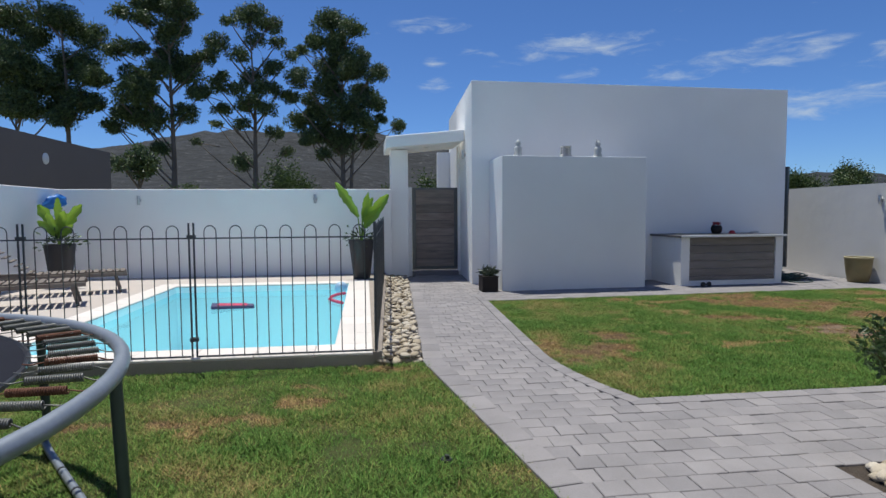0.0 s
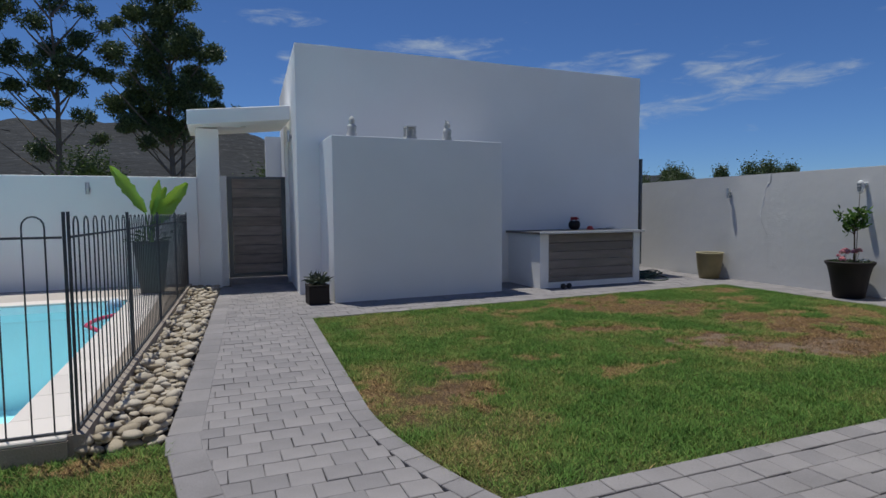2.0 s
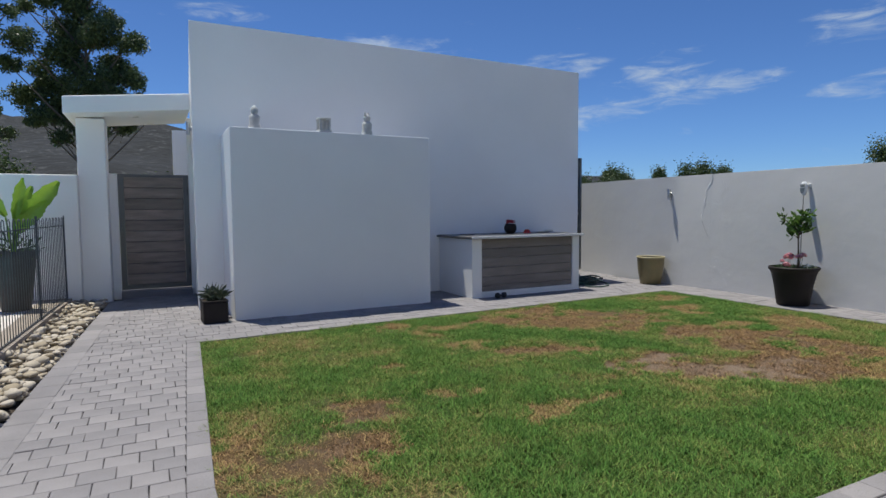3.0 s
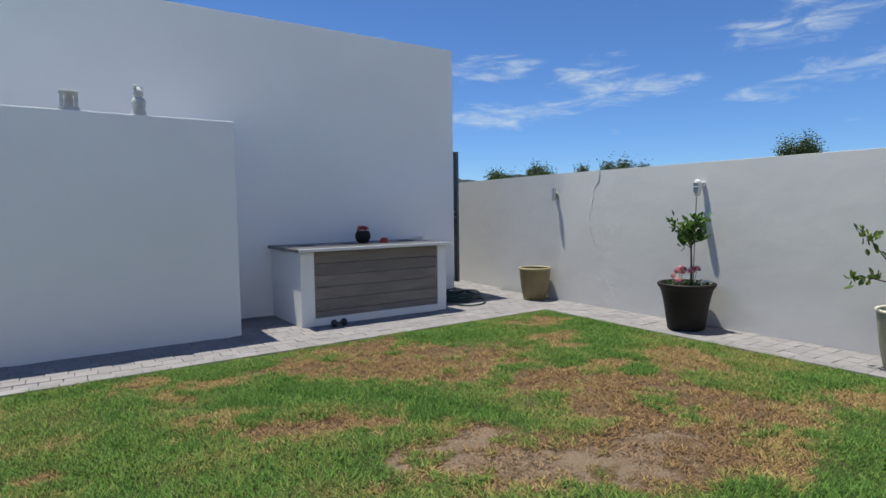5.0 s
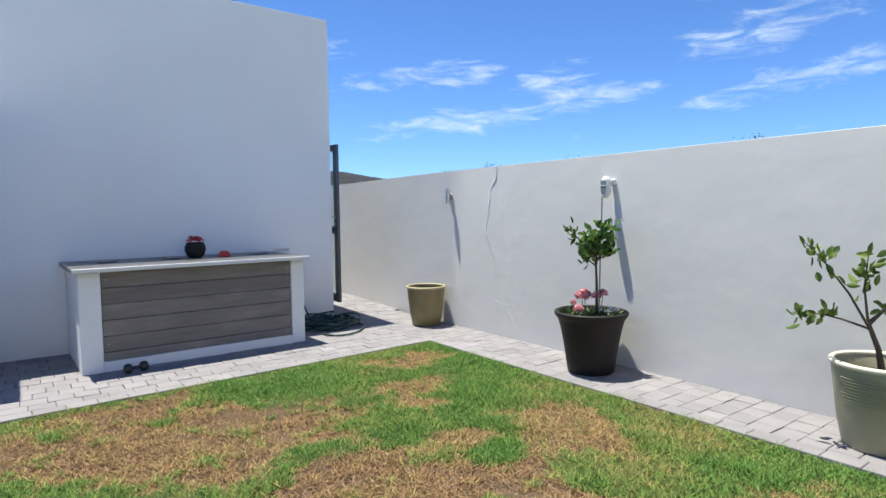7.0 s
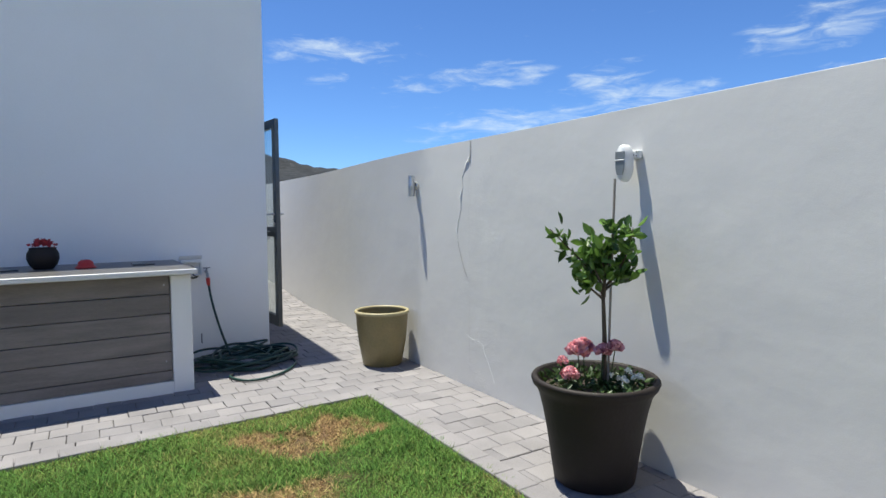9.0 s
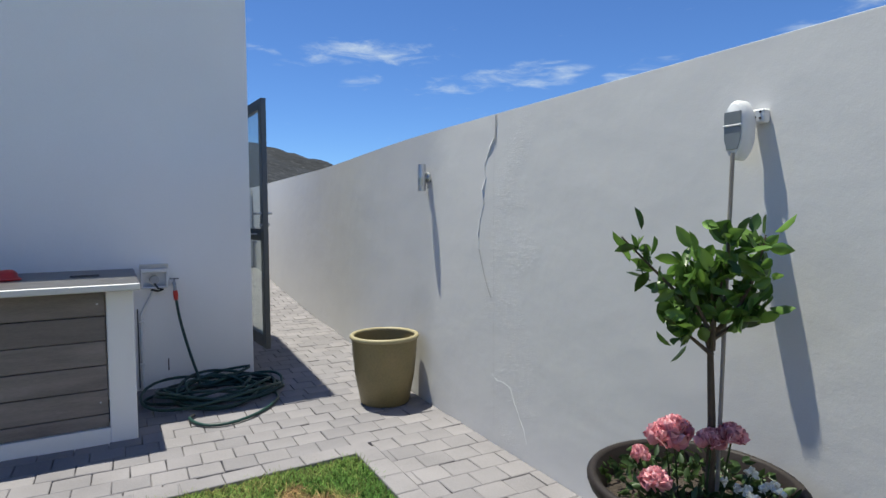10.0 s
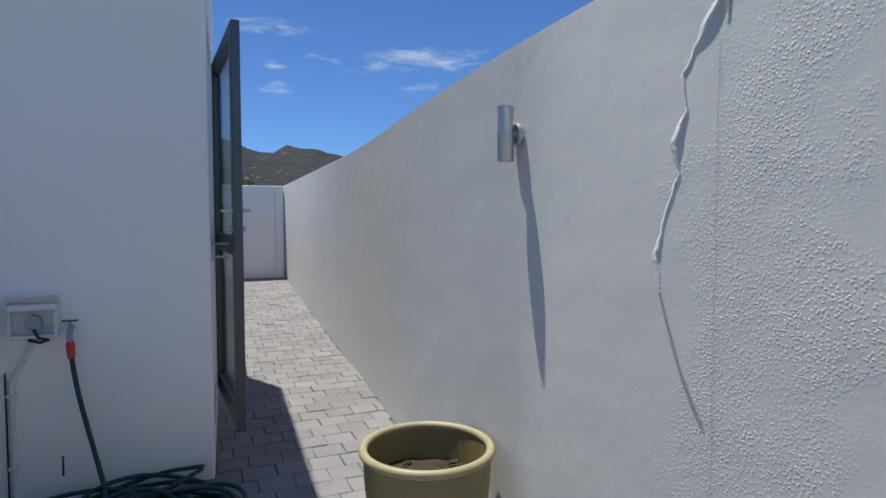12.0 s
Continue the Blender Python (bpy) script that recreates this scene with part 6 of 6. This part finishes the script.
gum_tree(x, y, 4.6, 3.0, [(-0.5, 4.0, 0.7), (0.5, 4.1, 0.75), (0.0, 4.5, 0.7), (0.1, 3.7, 0.7)], "small round-headed tree beyond the wall", 11)


def bush(x, y, r, h, label, seed, n=2600, material=HEDGE, leaf=0.16):
    rs = np.random.RandomState(seed)
    t = thing("bush", pose(x, y, -0.1), label, "bush", "bushes beyond the wall")
    part("stem", tube(bmesh.new(), [(0, 0, 0), (0, 0, h * 0.6)], [0.08, 0.03], 6), BARK, t)
    cs = []
    for _ in range(9):
        a, rr = rs.uniform(0, 6.28), r * rs.uniform(0, 0.75)
        p = rs.normal(size=(n // 9, 3)) * [r * 0.2, r * 0.2, h * 0.09]
        cs.append(p + [rr * math.cos(a), rr * math.sin(a), h * rs.uniform(0.45, 0.85)])
    cs = np.concatenate(cs)
    leaves_mesh("foliage", cs, lean_dirs(len(cs), 0.2, seed), rs.uniform(0.6, 1.3, len(cs)) * leaf, rs.uniform(0.35, 0.5, len(cs)) * leaf, material, t)


for b, dist, r, h, sd in ((-8.0, 28, 1.2, 3.9, 1), (-5.8, 29, 1.0, 3.3, 2), (-16.5, 34, 1.2, 3.2, 3), (6.0, 30, 1.2, 3.6, 4), (3.5, 34, 1.4, 3.4, 5)):
    x, y = at_bearing(b, dist)
    bush(x, y, r, h, "rounded green bush beyond the garden wall", sd)
for b, dist, r, h, sd in ((39.6, 60, 1.8, 4.9, 21), (42.6, 60, 1.9, 5.3, 22), (46.6, 62, 1.3, 5.2, 24), (49.2, 60, 1.7, 5.5, 25), (51.6, 62, 1.2, 4.9, 26), (63.2, 62, 2.0, 7.2, 27)):
    x, y = at_bearing(b, dist)
    bush(x, y, r, h, "dark round-headed tree beyond the garden wall", sd, 12000, GUM, 0.22)
bush(9.2, 27.0, 1.0, 3.2, "leafy bush beyond the passage wall", 41)


def mountain():
    """One long scrub-covered ridge with pale rock on its flanks."""
    key = [(-75, 3.0), (-40, 4.5), (-22, 5.5), (-13, 6.3), (-7, 6.9), (-2, 6.8), (1, 6.5), (3, 6.0), (5, 5.55), (7, 5.5), (8.5, 6.15), (11, 6.0), (14, 5.1), (18, 4.15), (25, 3.35), (34, 2.9), (42, 2.3), (60, 1.4), (85, 0.8)]
    nb, nr = 260, 26
    verts, faces = [], []
    for i in range(nb):
        b = -75 + 160 * i / (nb - 1)
        e = np.interp(b, [k[0] for k in key], [k[1] for k in key])
        for j in range(nr):
            s = j / (nr - 1)
            d = 420 + 780 * s
            p = Vector((d * math.sin(radians(b)), d * math.cos(radians(b)), 0))
            rough = noise.fractal(p * 0.006, 0.9, 2.1, 5)
            crest = math.sin(min(1.0, s * 1.06) * math.pi / 2)
            z = -12 + (1200 * math.tan(radians(e)) + 12) * crest ** 1.3 + rough * 20 * (0.3 + s) * (0.35 if s > 0.93 else 1.0)
            verts.append((p.x, p.y, z))
    for i in range(nb - 1):
        for j in range(nr - 1):
            a = i * nr + j
            faces.append((a, a + 1, a + nr + 1, a + nr))
    me = bpy.data.meshes.new("mountain")
    me.from_pydata(verts, [], faces)
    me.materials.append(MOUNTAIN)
    me.shade_smooth()
    return tagged(new("mountain", me), "dark scrubby mountain ridge with pale rock", "mountain", kind="structure")


mountain()


# ---- pebbles ----
def pebble_meshes(n=8):
    out = []
    for i in range(n):
        bm = bmesh.new()
        blob(bm, (0, 0, 0), 1.0, 2, (1.0, 0.68 + 0.2 * (i % 3) / 2, 0.36 + 0.05 * (i % 4)), 0.28, i * 1.7)
        me = bpy.data.meshes.new("pebble")
        bm.to_mesh(me)
        bm.free()
        me.materials.append(STONE)
        me.shade_smooth()
        out.append(me)
    return out


PEBBLES = pebble_meshes()
strip = thing("pebble_strip", pose(0, 0, 0), "strip of loose beige river pebbles beside the path", "pebbles", kind="structure")
bm = bmesh.new()
bm.faces.new([bm.verts.new(p) for p in ((-0.10, 4.5, -0.028), (0.36, 4.5, -0.028), (0.70, 11.6, -0.028), (-0.10, 11.6, -0.028))])
part("gravel_bed", bm, SOIL, strip)
rs = random.Random(17)
spots = []
for layer in range(3):
    for _ in range(1100 if layer == 0 else 520):
        yy = rs.uniform(4.5, 11.5)
        xx = rs.uniform(-0.08 + 0.043 * (yy - 4.57), path_left(yy) - 0.01)
        s = rs.uniform(0.03, 0.06) if rs.random() < 0.75 else rs.uniform(0.05, 0.08)
        spots.append((xx, yy, s, layer))
placed = []
for xx, yy, s, layer in spots:
    if any(abs(xx - a) < (s + c) * 0.62 and abs(yy - b) < (s + c) * 0.62 and layer == l for a, b, c, l in placed):
        continue
    placed.append((xx, yy, s, layer))
placed.sort(key=lambda p: p[1])
rest_v, rest_f = [], []
for k, (xx, yy, s, layer) in enumerate(placed):
    xx = min(max(xx, -0.08 + 0.043 * (yy - 4.57) + s * 0.6), path_left(yy) - s * 0.75)
    m = pose(xx, yy, -0.02 + s * 0.3 + layer * 0.028, rs.uniform(-16, 16), rs.uniform(-16, 16), rs.uniform(0, 360)) @ Matrix.Diagonal((s, s, s, 1))
    me = PEBBLES[k % 8]
    if k < 300:
        ob = new("pebble", me)
        ob.parent = strip
        ob.matrix_basis = m
    else:
        o = len(rest_v)
        rest_v += [tuple(m @ v.co) for v in me.vertices]
        rest_f += [tuple(o + i for i in p.vertices) for p in me.polygons]
me = bpy.data.meshes.new("far_pebbles")
me.from_pydata(rest_v, [], rest_f)
STONE2 = mat("river_pebble_far", (0.42, 0.345, 0.245), 0.75, var=0.16, scale=9, grain=90, bump=0.25, depth=0.004, rand=0.28, tint=(0.38, 0.34, 0.29), island=True)
me.materials.append(STONE2)
me.shade_smooth()
far = new("far_pebbles", me)
far.parent = strip
tagged(far, kind="stuff")
for k in range(170):
    s = rs.uniform(0.045, 0.075)
    ob = new("pebble", PEBBLES[k % 8])
    ob.parent = bed
    ob.matrix_basis = pose(rs.uniform(-0.38, 0.38), rs.uniform(-0.35, 0.35), 0.0 + rs.uniform(0, 0.02), rs.uniform(-12, 12), rs.uniform(-12, 12), rs.uniform(0, 360)) @ Matrix.Diagonal((s, s, s, 1))

# ---- paving ----
PW, PD = 0.170, 0.154


def paver_mesh(w, d, material):
    """A block with a chamfered top, its top at z = 0."""
    bm = bmesh.new()
    c = 0.004
    lo = [bm.verts.new((x, y, -0.04)) for x, y in ((-w, -d), (w, -d), (w, d), (-w, d))]
    mi = [bm.verts.new((x, y, -c)) for x, y in ((-w, -d), (w, -d), (w, d), (-w, d))]
    hi = [bm.verts.new((x, y, 0)) for x, y in ((-w + c, -d + c), (w - c, -d + c), (w - c, d - c), (-w + c, d - c))]
    for a, b in ((lo, mi), (mi, hi)):
        for i in range(4):
            bm.faces.new((a[i], a[(i + 1) % 4], b[(i + 1) % 4], b[i]))
    bm.faces.new(hi)
    me = bpy.data.meshes.new("paver")
    bm.to_mesh(me)
    bm.free()
    me.materials.append(material)
    return me


GAP = 0.0017
BORDER = 0.13


def spans(y):
    """The stretches of x that the paving field covers in the row at y."""
    left = path_left(y) + 0.172
    if y < LAWN_FRONT - BORDER:
        out = [(left, WALL_X)]
        if 1.16 < y < 2.0:
            out = [(left, 2.31), (3.21, WALL_X)]
    elif y < 8.0:
        out = [(left, path_right(y) - BORDER)]
        if y < lawn_back(LAWN_RIGHT) :
            out.append((LAWN_RIGHT + BORDER, WALL_X))
    elif y < 9.2:
        xe = min(LAWN_RIGHT + BORDER, 1.67 + (y + PD / 2 - 0.03 - 8.0 - BORDER) / 0.05)
        if xe < path_right(8):
            xe = path_right(8) - BORDER
        out = [(left, xe)] if xe < LAWN_RIGHT else [(left, WALL_X)]
        if xe < LAWN_RIGHT:
            out.append((LAWN_RIGHT + BORDER, WALL_X))
    elif y < 10.28:
        out = [(left, WALL_X)]
    elif y < 11.85:
        out = [(left, west_side(y)), (east_side(y), east_face(y))]
    else:
        out = [(east_side(y), east_face(y))]
    return out


def paving():
    full = paver_mesh(PW / 2 - GAP, PD / 2 - GAP, PAVER)
    rs = random.Random(5)
    verts, faces, singles = [], [], 0
    tv = [tuple(v.co) for v in full.vertices]
    tf = [tuple(p.vertices) for p in full.polygons]
    row = 0
    y = -4.158
    while y < 17.1:
        yc = y + PD / 2
        for x0, x1 in spans(yc):
            shift = 0.5 * (row % 2) + rs.uniform(-0.14, 0.14)
            k = math.floor(x0 / PW - shift)
            while True:
                a, b = (k + shift) * PW, (k + 1 + shift) * PW
                k += 1
                if a >= x1 - 0.012:
                    break
                ca, cb = max(a, x0), min(b, x1)
                if cb - ca < 0.014:
                    continue
                cx, w = (ca + cb) / 2, cb - ca
                if 2.2 < cx < 4.8 and 9.2 < yc < 10.3 or 5.6 < cx < 7.5 and 9.4 < yc < 10.3:
                    continue
                rise = max(0.0, yc - 12.6) * 0.0702
                dz, tilt = rise + rs.uniform(-0.004, 0.0015), rs.uniform(-0.8, 0.8) + (4.0 if rise else 0.0)
                m = pose(cx, yc + rs.uniform(-0.002, 0.002), dz, tilt, rs.uniform(-0.7, 0.7), rs.uniform(-1.1, 1.1)) @ Matrix.Diagonal(((w / 2 - GAP + rs.uniform(-0.001, 0.0012)) / (PW / 2 - GAP), 1 + rs.uniform(-0.012, 0.012), 1, 1))
                near = 0.3 < cx < 1.7 and 3.0 < yc < 7.6 or 8.3 < cx < 9.5 and 8.35 < yc < 9.7
                if near and singles < 290:
                    singles += 1
                    ob = new("paver", full)
                    ob.parent = pavement
                    ob.matrix_basis = m
                else:
                    o = len(verts)
                    verts += [tuple(m @ Vector(v)) for v in tv]
                    faces += [tuple(o + i for i in f) for f in tf]
        row += 1
        y += PD
    # border courses: path side, lawn side, front, back and wall strip
    runs = []
    yy = -4.1
    while yy < 11.5:
        L_ = 0.29
        runs.append((path_left(yy + L_ / 2) + 0.095, yy + L_ / 2, 0.19, L_, -math.degrees(math.atan2(path_left(yy + L_) - path_left(yy), L_))))
        yy += L_
    yy = LAWN_FRONT - 0.06
    while yy < 7.95:
        L_ = 0.2 if yy > 4.3 else 0.155
        ang = -math.degrees(math.atan2(path_right(yy + L_) - path_right(yy), L_))
        runs.append((path_right(yy + L_ / 2) - BORDER / 2, yy + L_ / 2, BORDER, L_ / math.cos(radians(ang)), ang))
        yy += L_
    xx = path_right(LAWN_FRONT) - 0.10
    while xx < LAWN_RIGHT + BORDER:
        runs.append((xx + 0.1, LAWN_FRONT - BORDER / 2, 0.2, BORDER, 0))
        xx += 0.2
    xx = path_right(8.0) - BORDER
    while xx < LAWN_RIGHT + BORDER - 0.02:
        runs.append((xx + 0.1, lawn_back(xx + 0.1) + BORDER / 2, 0.2, BORDER, 2.86))
        xx += 0.2
    yy = LAWN_FRONT + 0.0
    while yy < 8.4:
        runs.append((LAWN_RIGHT + BORDER / 2, yy + 0.1, BORDER, 0.2, 0))
        yy += 0.2
    for cx, cy, w, d, ang in runs:
        o = len(verts)
        m = pose(cx, cy, rs.uniform(0.002, 0.0045), rs.uniform(-0.4, 0.4), rs.uniform(-0.4, 0.4), ang) @ Matrix.Diagonal(((w / 2 - GAP) / (PW / 2 - GAP), (d / 2 - GAP) / (PD / 2 - GAP), 1, 1))
        verts += [tuple(m @ Vector(v)) for v in tv]
        faces += [tuple(o + i for i in f) for f in tf]
    me = bpy.data.meshes.new("paver_field")
    me.from_pydata(verts, [], faces)
    me.materials.append(PAVER_JOINED)
    ob = new("paver_field", me)
    ob.parent = pavement
    tagged(ob, kind="stuff")


paving()
